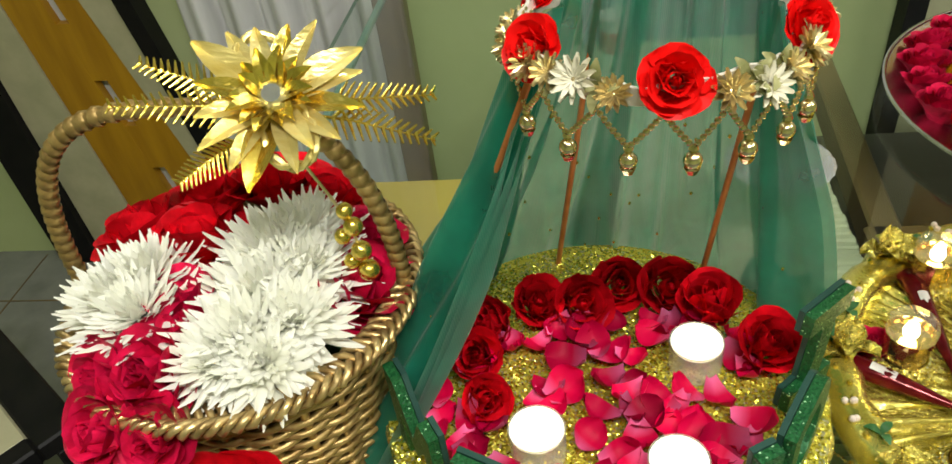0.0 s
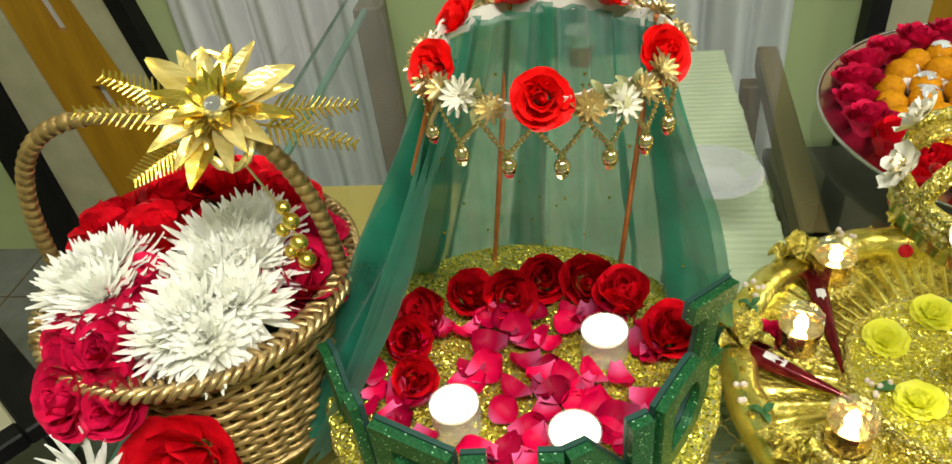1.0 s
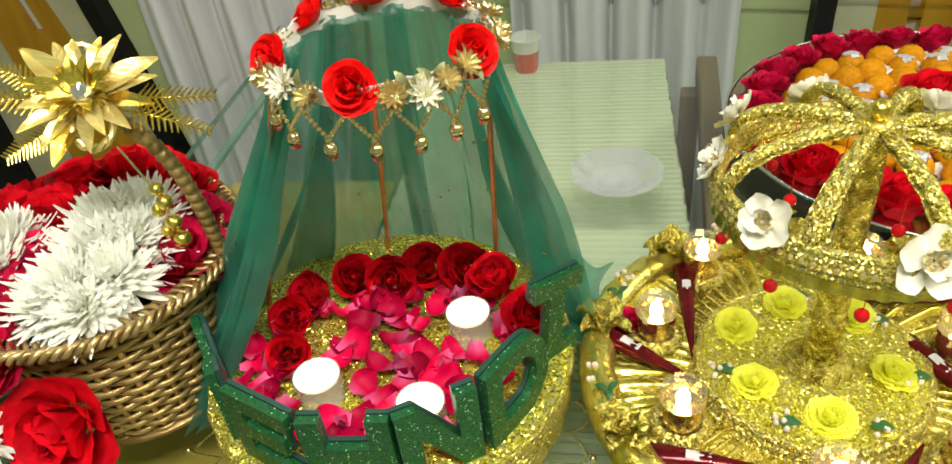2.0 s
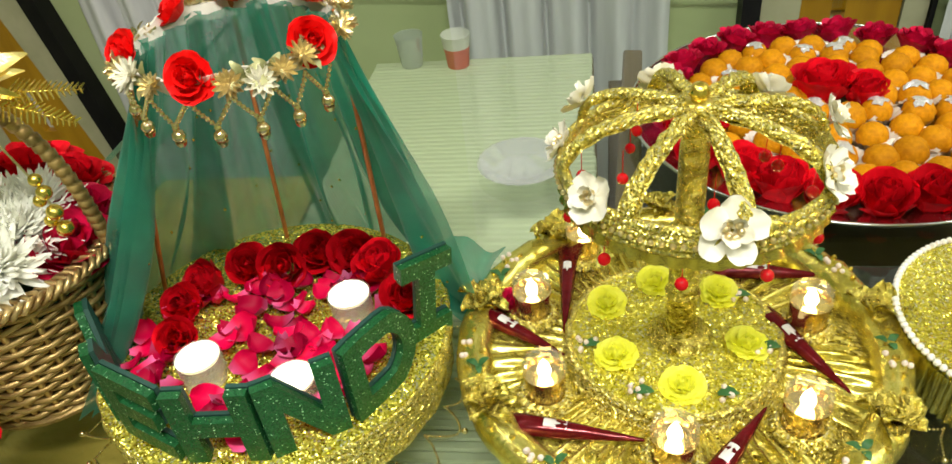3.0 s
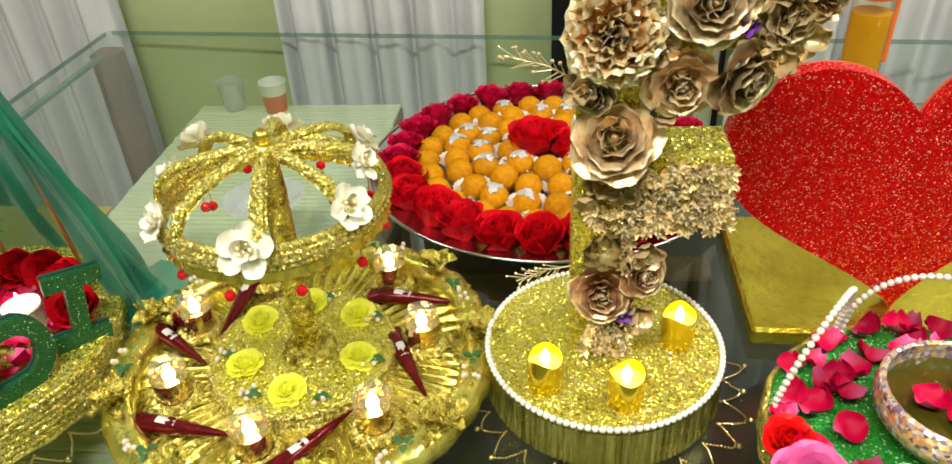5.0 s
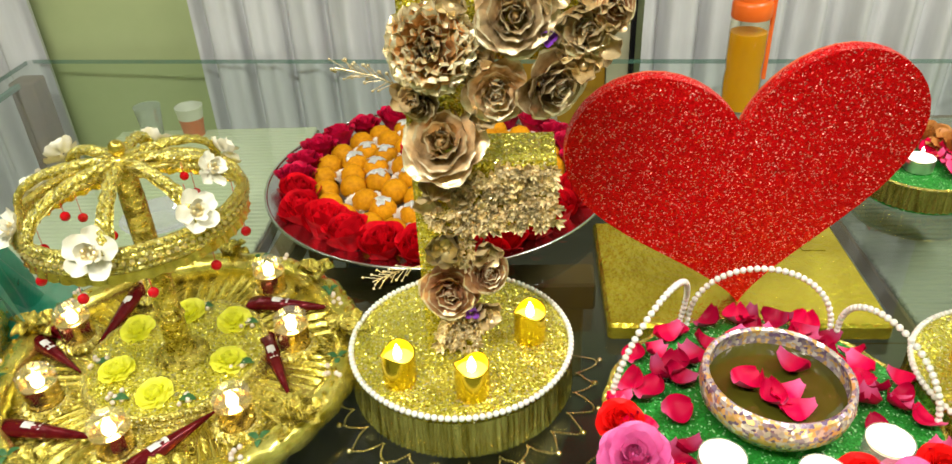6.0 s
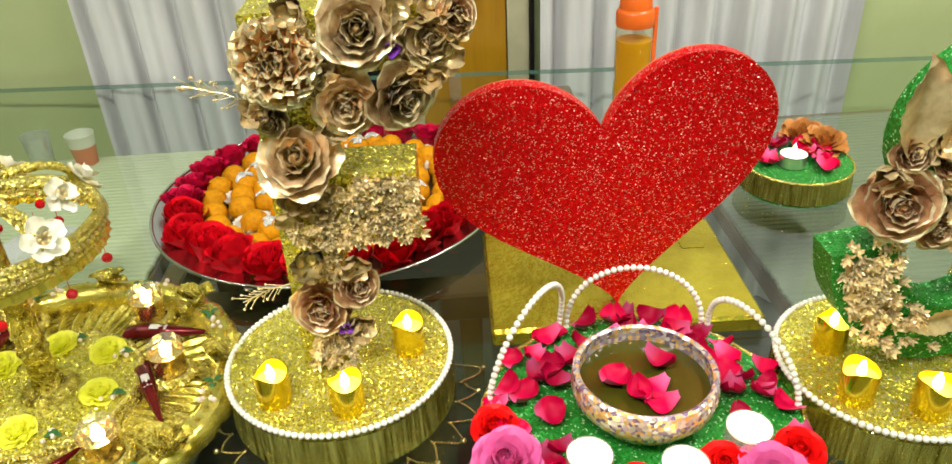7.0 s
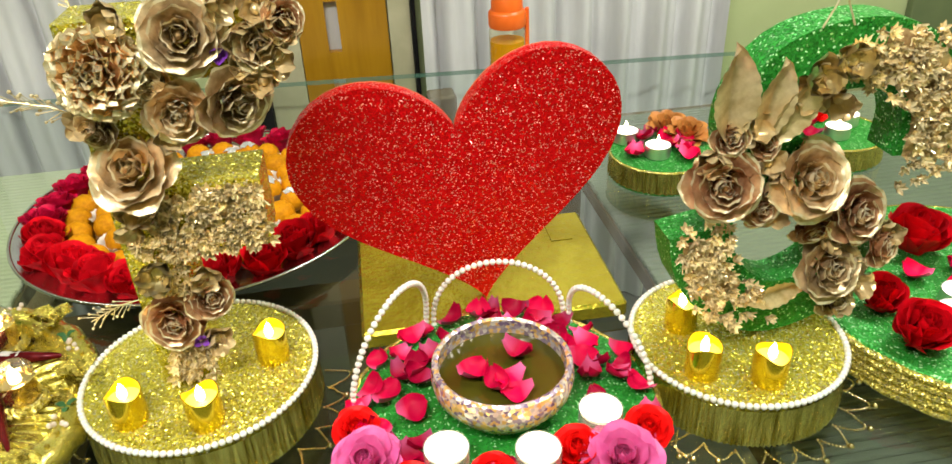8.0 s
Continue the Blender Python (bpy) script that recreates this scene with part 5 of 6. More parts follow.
for i in range(8):
    a = 360 * i / 8 + 12
    pts = []
    for k in range(17):
        q = k / 16
        t = q * math.pi / 2
        pts.append((0.1035 * math.cos(t) ** 0.75 if q < 1 else 0.004, 0, BZ + 0.018 + 0.041 * math.sin(t) ** 0.9))
    rib = part("rib", Geo().sheet(lambda u, v: (lambda p, w: (p[0], (u - 0.5) * w, p[2] - 0.0012 + 0.0010 * math.sin(v * 70)))(pts[round(v * 16)], 0.0185 * (1 - 0.35 * v)), 4, 16), M_GOLDS, crown, "arched gold ribbon", pose(0, 0, 0, 0, 0, a), 80)
    cord = Geo()
    for ph in (0, 2.1, 4.2):
        cord.tube([(p[0] + 0.0004, 0.0036 * math.cos(k * 1.1 + ph), p[2] + 0.0022 + 0.0022 * math.sin(k * 1.1 + ph)) for k, p in enumerate(pts)], 0.0031, 6)
    part("cord", cord, M_GOLDS, rib, "twisted sequin cord along the rib", None, 80)
part("finial", Geo().ball(0.008, T(0, 0, BZ + 0.073), 14, 8).ball(0.012, T(0, 0, BZ + 0.062), 14, 8, 0.5), M_GOLD, crown, "round gold knob")


def fabric_flower(r, n, seed):
    g, rr = Geo(), random.Random(seed)
    for k, (cnt, size, lift) in enumerate(((n, 1.0, 4), (n - 1, 0.62, -28))):
        for i in range(cnt):
            w, L = r * size * rr.uniform(0.44, 0.54), r * size * rr.uniform(0.92, 1.06)
            def fn(u, v, w=w, L=L, i=i):
                s = (u - 0.5) * 2
                return (0.002 + L * v * (1 - 0.22 * s * s * v), s * w * math.sin(math.pi * (0.10 + 0.62 * v)) ** 0.8, 0.34 * L * v * v + 0.08 * L * s * s * v + 0.07 * L * math.sin(5 * s + i))
            g.sheet(fn, 5, 5, pose(0, 0, 0.002 * (i % 2) + 0.002 * k, 0, lift + rr.uniform(-8, 8), 360 * (i + 0.5 * k) / cnt + rr.uniform(-7, 7)))
    return g


ME_FAB = [fabric_flower(0.027, 5, s).mesh("petals", M_IVORY, 60) for s in (1, 2)]
ME_PEARLS = Geo()
for i in range(7):
    ME_PEARLS.ball(0.0036, T(0.006 * math.cos(i), 0.006 * math.sin(i), 0.006 + 0.002 * (i % 3)), 7, 5)
ME_PEARLS = ME_PEARLS.mesh("centre", M_CHAMP)
for ang, z, s in ((-84, 0.024, 0.95), (-140, 0.026, 0.78), (-33, 0.034, 0.8), (-12, 0.058, 0.7), (172, 0.024, 0.78), (150, 0.045, 0.75), (48, 0.03, 0.8), (100, 0.03, 0.8)):
    a = radians(ang)
    r = 0.106 - 0.3 * max(0, z - 0.02)
    f = part("fabric_flower", ME_FAB[rnd.randrange(2)], None, crown, "ivory cloth flower", Matrix.Translation((r * math.cos(a), r * math.sin(a), BZ + z)) @ pose(0, 0, 0, 0, 0, ang) @ pose(0, 0, 0, 0, 62, 0) @ pose(0, 0, 0, 0, 0, rnd.uniform(0, 72)) @ Matrix.Scale(0.9 * s, 4))
    part("centre", ME_PEARLS, None, f, "cluster of pale gold beads")
for i in range(10):
    a = radians(36 * i - 100)
    r, z = 0.100, BZ - 0.030
    part("red_bead", Geo().ball(0.0052, T(r * math.cos(a), r * math.sin(a), z), 12, 8).tube([(r * math.cos(a), r * math.sin(a), z + 0.005), (r * math.cos(a), r * math.sin(a), z + 0.028)], 0.0004, 4), M_BERRY, crown, "hanging red glass bead")
for i in range(5):
    a = radians(72 * i + 60)
    r, z = 0.062, BZ + 0.014
    part("red_bead", Geo().ball(0.0048, T(r * math.cos(a), r * math.sin(a), z), 12, 8).tube([(r * math.cos(a), r * math.sin(a), z + 0.005), (r * math.cos(a), r * math.sin(a), z + 0.026)], 0.0004, 4), M_BERRY, crown, "hanging red glass bead")

for ang, r in ((-88, 0.066), (-14, 0.066), (48, 0.073), (98, 0.072), (147, 0.072), (210, 0.062)):
    a = radians(ang)
    place_rose(ME_YROSE, CX + r * math.cos(a), CY + r * math.sin(a), 0.041, 0.98, rnd.uniform(0, 14), rnd.uniform(-8, 8), "lemon yellow foam rose on the gold disc", "foam_rose", "yellow roses under the crown")
for i in range(7):
    a = radians(-65 + 51.4 * i)
    g = Geo()
    sp = holder("bud_sprig", T(CX + 0.082 * math.cos(a), CY + 0.082 * math.sin(a), 0.041), "sprig of tiny pale buds beside the yellow roses", "flower", "bud sprigs")
    for k in range(6):
        part("bud", Geo().ball(0.0027, T(rs.uniform(-0.009, 0.009), rs.uniform(-0.009, 0.009), rs.uniform(0.002, 0.006)), 7, 5), M_TINYBUD, sp)
    part("leaf", Geo().sheet(lambda u, v: (0.018 * v - 0.004, (u - 0.5) * 0.011 * math.sin(math.pi * (0.1 + 0.85 * v)), 0.002 + 0.004 * math.sin(3 * v)), 2, 4), M_STEM, sp, "small dark green leaf")


def cup_candle(x, y, z):
    c = holder("cup_candle", T(x, y, z, 0, 0, 0, 1.12), "chrome cup with a lit LED candle on a ruffled gold doily", "candle", "cup candles of the crown tray")
    def ruf(u, v):
        a = 2 * math.pi * u
        r = 0.0165 + 0.0075 * v + 0.0010 * v * math.sin(u * 2 * math.pi * 22)
        return (r * math.cos(a), r * math.sin(a), 0.010 - 0.006 * v * v + 0.0022 * v * math.sin(u * 2 * math.pi * 22))
    part("doily", Geo().sheet(ruf, 132, 4), M_GOLDS, c, "narrow ruffled gold trim", sharp=70)
    part("cup", Geo().lathe([(1e-5, 0.001), (0.0140, 0.001), (0.0152, 0.004), (0.0158, 0.018), (0.0170, 0.031), (0.0172, 0.033), (0.0164, 0.033), (0.0150, 0.028), (1e-5, 0.026)], 16), M_CHROME, c, "shiny gilt cup with flat facets", sharp=12)
    part("clear_top", Geo().lathe([(0.0170, 0.033), (0.0176, 0.039), (0.0168, 0.044), (0.0130, 0.0475), (1e-5, 0.0485)], 10), M_LENS, c, "clear faceted plastic top", sharp=10).visible_shadow = False
    part("flame", Geo().lathe([(1e-5, 0.0275), (0.0048, 0.030), (0.0056, 0.034), (0.0040, 0.040), (1e-5, 0.047)], 14), M_LEDF, c, "lit plastic flame")


for x, y in ((0.568, 0.652), (0.584, 0.546), (0.690, 0.480), (0.799, 0.516), (0.829, 0.636), (0.775, 0.742), (0.62, 0.745)):
    cup_candle(x, y, 0.0235)


def cone(xa, ya, xb, yb):
    """A paste cone from its fat end a to its tip b."""
    d = Vector((xb - xa, yb - ya, 0))
    L = d.length
    c = holder("henna_cone", Matrix.Translation((xa, ya, 0.034)) @ d.to_track_quat("Z", "Y").to_matrix().to_4x4(), "dark red printed foil henna cone lying on the tray", "cone", "henna cones")
    g = Geo()
    rows = [(0.011, 0.0025, -0.012), (0.0125, 0.0045, -0.006), (0.0105, 0.0088, 0.004), (0.0085, 0.0085, L * 0.35), (0.0048, 0.0048, L * 0.7), (0.0012, 0.0012, L)]
    vs, fs, n = [], [], 14
    for a, b, z in rows:
        vs += [(a * math.cos(2 * math.pi * i / n), b * math.sin(2 * math.pi * i / n), z) for i in range(n)]
    for k in range(len(rows) - 1):
        fs += [(k * n + i, k * n + (i + 1) % n, (k + 1) * n + (i + 1) % n, (k + 1) * n + i) for i in range(n)]
    fs += [tuple(reversed(range(n))), tuple(range((len(rows) - 1) * n, len(rows) * n))]
    part("foil_body", g.add(vs, fs), M_CONE, c)
    for z0, w in ((L * 0.20, 0.020),):
        for sg in (1, -1):
            part("label_patch", Geo().sheet(lambda u, v: (0.0074 * math.sin((u - 0.5) * 1.1) * 1.08, sg * 0.0092 * math.cos((u - 0.5) * 1.1) * (1 - 0.13 * v), z0 + v * w), 4, 1), M_LABEL, c, "white label patch", sharp=60)


cone(0.563, 0.508, 0.668, 0.494)
cone(0.716, 0.456, 0.772, 0.530)
cone(0.603, 0.742, 0.600, 0.620)
cone(0.765, 0.712, 0.865, 0.700)
cone(0.795, 0.640, 0.845, 0.548)
cone(0.520, 0.645, 0.600, 0.590)
rose_at("rosebud", ME_ROSEM, T(0.546, 0.662, 0.024, 0, 0, 0, 0.62), "small magenta rosebud on the gold cloth")


# ---- platter of sweets ----
LX, LY, LR = 0.962, 1.062, 0.276
pl = holder("steel_platter", T(LX, LY, 0.0), "wide stainless steel platter heaped with sweets and roses", "platter")
part("dish", Geo().lathe([(1e-5, 0.0), (0.17, 0.0), (0.20, 0.004), (LR - 0.004, 0.026), (LR - 0.005, 0.0275), (0.198, 0.0075), (1e-5, 0.0045)], 80), M_STEEL, pl)
part("rim", Geo().tube(ringpts(LR - 0.002, 96, 0.0285), 0.0026, 8, True), M_STEEL, pl, "rolled bright steel rim", sharp=80)
ME_LADOO = Geo()
def lad(u, v):
    t, f = math.pi * v, 2 * math.pi * u
    d = 0.0205 + 0.0006 * math.sin(7 * f + 5 * t) + 0.0006 * math.sin(11 * t - 3 * f)
    return (d * math.sin(t) * math.cos(f), d * math.sin(t) * math.sin(f), 0.0195 - 0.95 * d * math.cos(t))
ME_LADOO = ME_LADOO.sheet(lad, 18, 12).mesh("ladoo", M_LADOO, 80)
def case(u, v):
    a = 2 * math.pi * u
    r = 0.016 + 0.0150 * v + 0.0014 * math.sin(u * 2 * math.pi * 22) * v
    return (r * math.cos(a), r * math.sin(a), 0.0008 + 0.021 * v)
ME_CASE = Geo().sheet(case, 88, 2).mesh("paper_case", M_PAPERCUP, 80)
def flake(u, v):
    a, q = 2 * math.pi * u, v + 1e-3
    r = 0.0135 * q * (1 + 0.28 * math.sin(3 * a + 1) + 0.18 * math.sin(7 * a))
    x, y = r * math.cos(a), 0.8 * r * math.sin(a)
    return (x, y, 0.0402 - 22 * (x * x + y * y) + 0.0011 * math.sin(700 * x + 2) * math.cos(800 * y) * q)
ME_LEAF = Geo().sheet(flake, 20, 4).mesh("silver_leaf", M_SILVER, 30)
ring_counts = [(0.058, 8, 1), (0.100, 14, 0), (0.142, 20, 0), (0.184, 26, 0)]
for r, n, cased in ring_counts:
    for i in range(n):
        a = 2 * math.pi * (i + 0.3 * (r > 0.1)) / n + rnd.uniform(-0.03, 0.03)
        rj = r + rnd.uniform(-0.004, 0.004)
        z = 0.006 if r < 0.19 else 0.01
        z += 0.018 * (1 - r / 0.2)
        ld = holder("ladoo", T(LX + rj * math.cos(a), LY + rj * math.sin(a), z, 0, 0, rnd.uniform(0, 360), rnd.uniform(0.94, 1.05)), "round orange gram sweet on the steel platter", "sweet", "sweets on the platter")
        part("sweet", ME_LADOO, None, ld)
        if cased or rnd.random() < 0.34:
            part("paper_case", ME_CASE, None, ld, "fluted white paper case")
        if rnd.random() < 0.30:
            part("silver_leaf", ME_LEAF, None, ld, "flake of edible silver leaf")
for i in range(26):
    a = 2 * math.pi * i / 26 + 0.1
    big = math.sin(a) < -0.2
    place_rose(ME_ROSE if big else ME_ROSEM, LX + 0.228 * math.cos(a), LY + 0.228 * math.sin(a), 0.016, (1.42 if big else 1.12) * rnd.uniform(0.92, 1.08), rnd.uniform(-6, 14) if big else rnd.uniform(-14, 6), rnd.uniform(-14, 14), "dark red rose on the rim of the platter", group="roses round the platter")
for x, y, s in ((-0.020, 0.006, 1.7), (0.032, -0.004, 1.35), (0.0, 0.035, 1.3)):
    place_rose(ME_ROSE, LX + x, LY + y, 0.030, s, 0, 0, "dark red rose in the middle of the sweets", group="roses round the platter")


# ---- stands with a flower-covered letter ----
def pearl_stand(x, y, r, h, label, leds):
    st = holder("pearl_stand", T(x, y, 0), label, "stand", "pearl-edged stands")
    part("drum", Geo().lathe([(1e-5, 0.0), (r - 0.004, 0.0), (r - 0.002, 0.002), (r - 0.002, h - 0.002), (r - 0.004, h), (1e-5, h)], 72), M_GOLDG, st, "gold glitter drum")
    def fr(u, v):
        a = 2 * math.pi * u
        rr_ = r - 0.001 + (0.0010 + 0.0022 * v) * (1 + math.sin(u * 2 * math.pi * 130 + math.sin(u * 80))) * 0.5
        return (rr_ * math.cos(a), rr_ * math.sin(a), h - 0.006 - (h - 0.010) * v)
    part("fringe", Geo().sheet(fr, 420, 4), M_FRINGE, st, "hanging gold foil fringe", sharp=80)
    pearl_ring("pearl_edge", r - 0.001, h + 0.001, 0.0034, st)
    for lx, ly in leds:
        led_candle(lx, ly, h + 0.0005, "LED candles of the stands", rnd.uniform(0, 360))
    return st


SF = (1.021, 0.615)
pearl_stand(*SF, 0.120, 0.055, "round gold drum stand edged with pearls", ((0.962, 0.552), (1.037, 0.533), (1.096, 0.618)))
garland("bead_garland", SF[0], SF[1], 0.126, -170, 15, 8, "string of tiny gold beads laid round the drum", 0.028)


def leaf_geo(L, w):
    def fn(u, v):
        s = (u - 0.5) * 2
        return (s * w * math.sin(math.pi * (0.04 + 0.94 * v)) ** 0.9, -0.55 * w * abs(s) + 0.12 * L * v * v + 0.07 * w * math.sin(46 * v - 9 * abs(s)) * abs(s), L * v)
    return Geo().sheet(fn, 8, 28)


ME_LEAFB = leaf_geo(0.085, 0.020).mesh("leaf", M_LEAFG, 70)
def small_bloom(n, r, seed):
    g, rr = Geo(), random.Random(seed)
    for i in range(n):
        def fn(u, v):
            s = (u - 0.5) * 2
            return (r * v * (1 - 0.2 * s * s * v), s * r * 0.46 * math.sin(math.pi * (0.1 + 0.7 * v)), 0.45 * r * v * v + 0.2 * r * s * s + 0.06 * r * math.sin(6 * s + 4 * v))
        g.sheet(fn, 5, 4, pose(0, 0, 0, 0, rr.uniform(-35, -5), 360 * i / n))
    g.ball(r * 0.25, T(0, 0, r * 0.2), 7, 5)
    return g
ME_BLOOM = [small_bloom(6, 0.017, s).mesh("small_bloom", M_LEAFG, 60) for s in (1, 2)]
ME_BLOOMC = small_bloom(8, 0.018, 4).mesh("small_bloom", M_CHAMP, 60)
ME_VIOLET = small_bloom(3, 0.011, 9).mesh("small_bloom", M_VIOLET, 60)
def star_bud(r, seed):
    """A pointed, half-open bud with narrow petals."""
    g, rr = Geo(), random.Random(seed)
    for i in range(7):
        def fn(u, v):
            s = (u - 0.5) * 2
            return (r * v, s * r * 0.24 * math.sin(math.pi * (0.14 + 0.80 * v)), 0.30 * r * v + 0.14 * r * s * s)
        g.sheet(fn, 2, 3, pose(0, 0, 0, 0, rr.uniform(-48, -12), 360 * i / 7 + rr.uniform(-12, 12)))
    return g.ball(r * 0.28, T(0, 0, r * 0.25), 6, 4)


ME_STAR = star_bud(0.0082, 3).mesh("bud", M_BUD, 40)


def front(x, y, z, tx=0.0, tz=0.0, s=1.0):
    """On an upright front face, looking towards -y; tilted by tx sideways and tz upwards."""
    return Matrix.Translation((x, y, z)) @ pose(0, 0, 0, 90 - tz, 0, tx) @ pose(0, 0, 0, 0, 0, rnd.uniform(0, 360)) @ Matrix.Scale(s, 4)


def buds(parent, fn, n, y, seed):
    rr = random.Random(seed)
    for i in range(n):
        x, z = fn(rr)
        part("bud", ME_STAR, None, parent, "", front(x, y + rr.uniform(-0.006, 0), z, rr.uniform(-35, 35), rr.uniform(-25, 45), rr.uniform(1.0, 1.4)))


let = holder("flower_letter", T(1.006, 0.632, 0.055), "tall gold glitter letter F covered with bronze roses", "ornament", "flower-covered letters")
FY = -0.031
part("letter_body", Geo().slab([(-0.020, 0), (0.032, 0), (0.032, 0.150), (0.115, 0.150), (0.115, 0.222), (0.032, 0.222), (0.032, 0.318), (0.150, 0.318), (0.150, 0.372), (-0.020, 0.372)], 0.060), M_GOLDG, let, "gold glitter letter with thick sides")
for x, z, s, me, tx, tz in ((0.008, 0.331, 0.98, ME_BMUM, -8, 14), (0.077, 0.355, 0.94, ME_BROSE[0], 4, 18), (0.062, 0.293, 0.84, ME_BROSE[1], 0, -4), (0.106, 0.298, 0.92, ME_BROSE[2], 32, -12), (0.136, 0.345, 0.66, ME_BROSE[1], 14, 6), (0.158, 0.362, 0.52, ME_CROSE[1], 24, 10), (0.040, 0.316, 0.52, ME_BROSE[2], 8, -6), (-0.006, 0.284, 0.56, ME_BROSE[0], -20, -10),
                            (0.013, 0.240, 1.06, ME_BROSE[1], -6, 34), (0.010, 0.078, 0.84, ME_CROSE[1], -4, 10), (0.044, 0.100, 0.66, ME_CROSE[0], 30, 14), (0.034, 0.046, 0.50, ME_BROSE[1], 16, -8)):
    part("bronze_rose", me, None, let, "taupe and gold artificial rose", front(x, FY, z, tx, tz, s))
for x, z, s, k in ((0.127, 0.352, 1.3, 0), (0.149, 0.334, 1.3, 1), (0.118, 0.330, 1.1, 0), (0.140, 0.372, 1.2, 1), (0.160, 0.358, 1.1, 0), (0.136, 0.312, 1.2, 1), (0.046, 0.128, 1.2, 1), (0.040, 0.050, 1.2, 1), (0.005, 0.202, 1.3, 0), (0.022, 0.198, 1.2, 1), (-0.004, 0.186, 1.1, 1), (0.040, 0.326, 1.2, 0), (-0.012, 0.288, 1.2, 1), (0.046, 0.268, 1.1, 0), (0.105, 0.378, 1.2, 1), (0.030, 0.376, 1.2, 0)):
    part("small_bloom", ME_BLOOM[k], None, let, "small bronze bloom", front(x, FY, z, rnd.uniform(-25, 25), rnd.uniform(-20, 25), s))
for x, z in ((0.104, 0.340), (0.030, 0.058)):
    part("small_bloom", ME_VIOLET, None, let, "small violet petal tuft", front(x, FY - 0.008, z, 10, 0, 1.0))
part("small_bloom", ME_BLOOMC, None, let, "pale gold daisy bloom", front(0.008, FY - 0.004, 0.138, 0, 10, 1.4))
buds(let, lambda rr: (rr.uniform(0.018, 0.114), rr.uniform(0.152, 0.218)), 225, FY - 0.002, 21)
buds(let, lambda rr: (rr.uniform(-0.005, 0.035), rr.uniform(0.11, 0.17)), 30, FY - 0.001, 22)
buds(let, lambda rr: (rr.uniform(-0.008, 0.036), rr.uniform(0.006, 0.048)), 46, FY - 0.001, 23)
for x, z, a, L in ((-0.02, 0.29, -70, 0.9), (-0.02, 0.10, -110, 0.8), (0.0, 0.375, -30, 0.5)):
    g = Geo()
    g.tube([(0, 0, 0), (0.004, 0, 0.03), (0, 0, 0.07)], 0.0009, 5)
    for k in range(9):
        for sg in (1, -1):
            ex, ey, ez = 0.002 + sg * rnd.uniform(0.004, 0.013), rnd.uniform(-0.010, 0.006), 0.020 + 0.006 * k + rnd.uniform(0, 0.010)
            g.tube([(0.002, 0, 0.012 + 0.006 * k), (ex, ey, ez)], 0.0006, 4)
            g.ball(rnd.uniform(0.0012, 0.0022), T(ex, ey, ez), 5, 4)
    part("gold_sprig", g, M_BUD, let, "fine gold sprig", pose(x, FY + 0.01, z, 0, a, 0) @ Matrix.Scale(L, 4))

# ---- gold board and red heart ----
gb = holder("gold_board", T(1.353, 0.787, 0.0, 0, 0, -1.0), "flat rectangular board wrapped in gold foil paper", "board")
part("board", Geo().box(0.325, 0.232, 0.024, None, 0.004), M_FOILB, gb)
part("fold", Geo().box(0.03, 0.06, 0.0006, T(0.12, 0.07, 0.0242)), M_FOILB, gb, "folded paper end")
hpts = []
for i in range(72):
    t = 2 * math.pi * i / 72
    x = 16 * math.copysign(abs(math.sin(t)) ** 2.6, math.sin(t))
    z = 13 * math.cos(t) - 5 * math.cos(2 * t) - 2 * math.cos(3 * t) - math.cos(4 * t)
    hpts.append((x / 32 * 0.372, (z + 17) / 29 * 0.305))
heart = holder("red_heart", T(1.346, 0.722, 0.0245, 2, -6.8, 1), "large thick heart covered with red glitter, standing on the gold board", "heart")
part("heart_body", Geo().slab(hpts, 0.017), M_REDG, heart, "red glitter heart", sharp=30)
part("heart_back", Geo().slab([(x * 0.995, z * 0.995 + 0.001) for x, z in hpts], 0.004, T(0, 0.0107, 0)), M_CUPR, heart, "dull red backing board")

# ---- green tray with the mosaic bowl ----
GX, GY, GR, GT = 1.325, 0.512, 0.158, 0.040
gt = holder("round_tray", T(GX, GY, 0), "round tray with a green glitter top and pearl arches", "tray")
part("body", Geo().lathe([(1e-5, 0.0), (GR - 0.004, 0.0), (GR - 0.003, GT - 0.003), (GR - 0.006, GT), (1e-5, GT)], 72), M_GREENG, gt, "green glitter board")
g = Geo()
for k in range(5):
    g.tube([(p[0] * (1 + 0.006 * math.sin(i * 1.1 + k)), p[1] * (1 + 0.006 * math.sin(i * 1.1 + k)), 0.004 + 0.0078 * k) for i, p in enumerate(ringpts(GR - 0.001, 130))], 0.0038, 6, True)
part("gold_band", g, M_GOLDS, gt, "gold braid band", sharp=80)
ME_PEARL = Geo().ball(0.0036, None, 9, 6).mesh("pearl", M_PEARL)


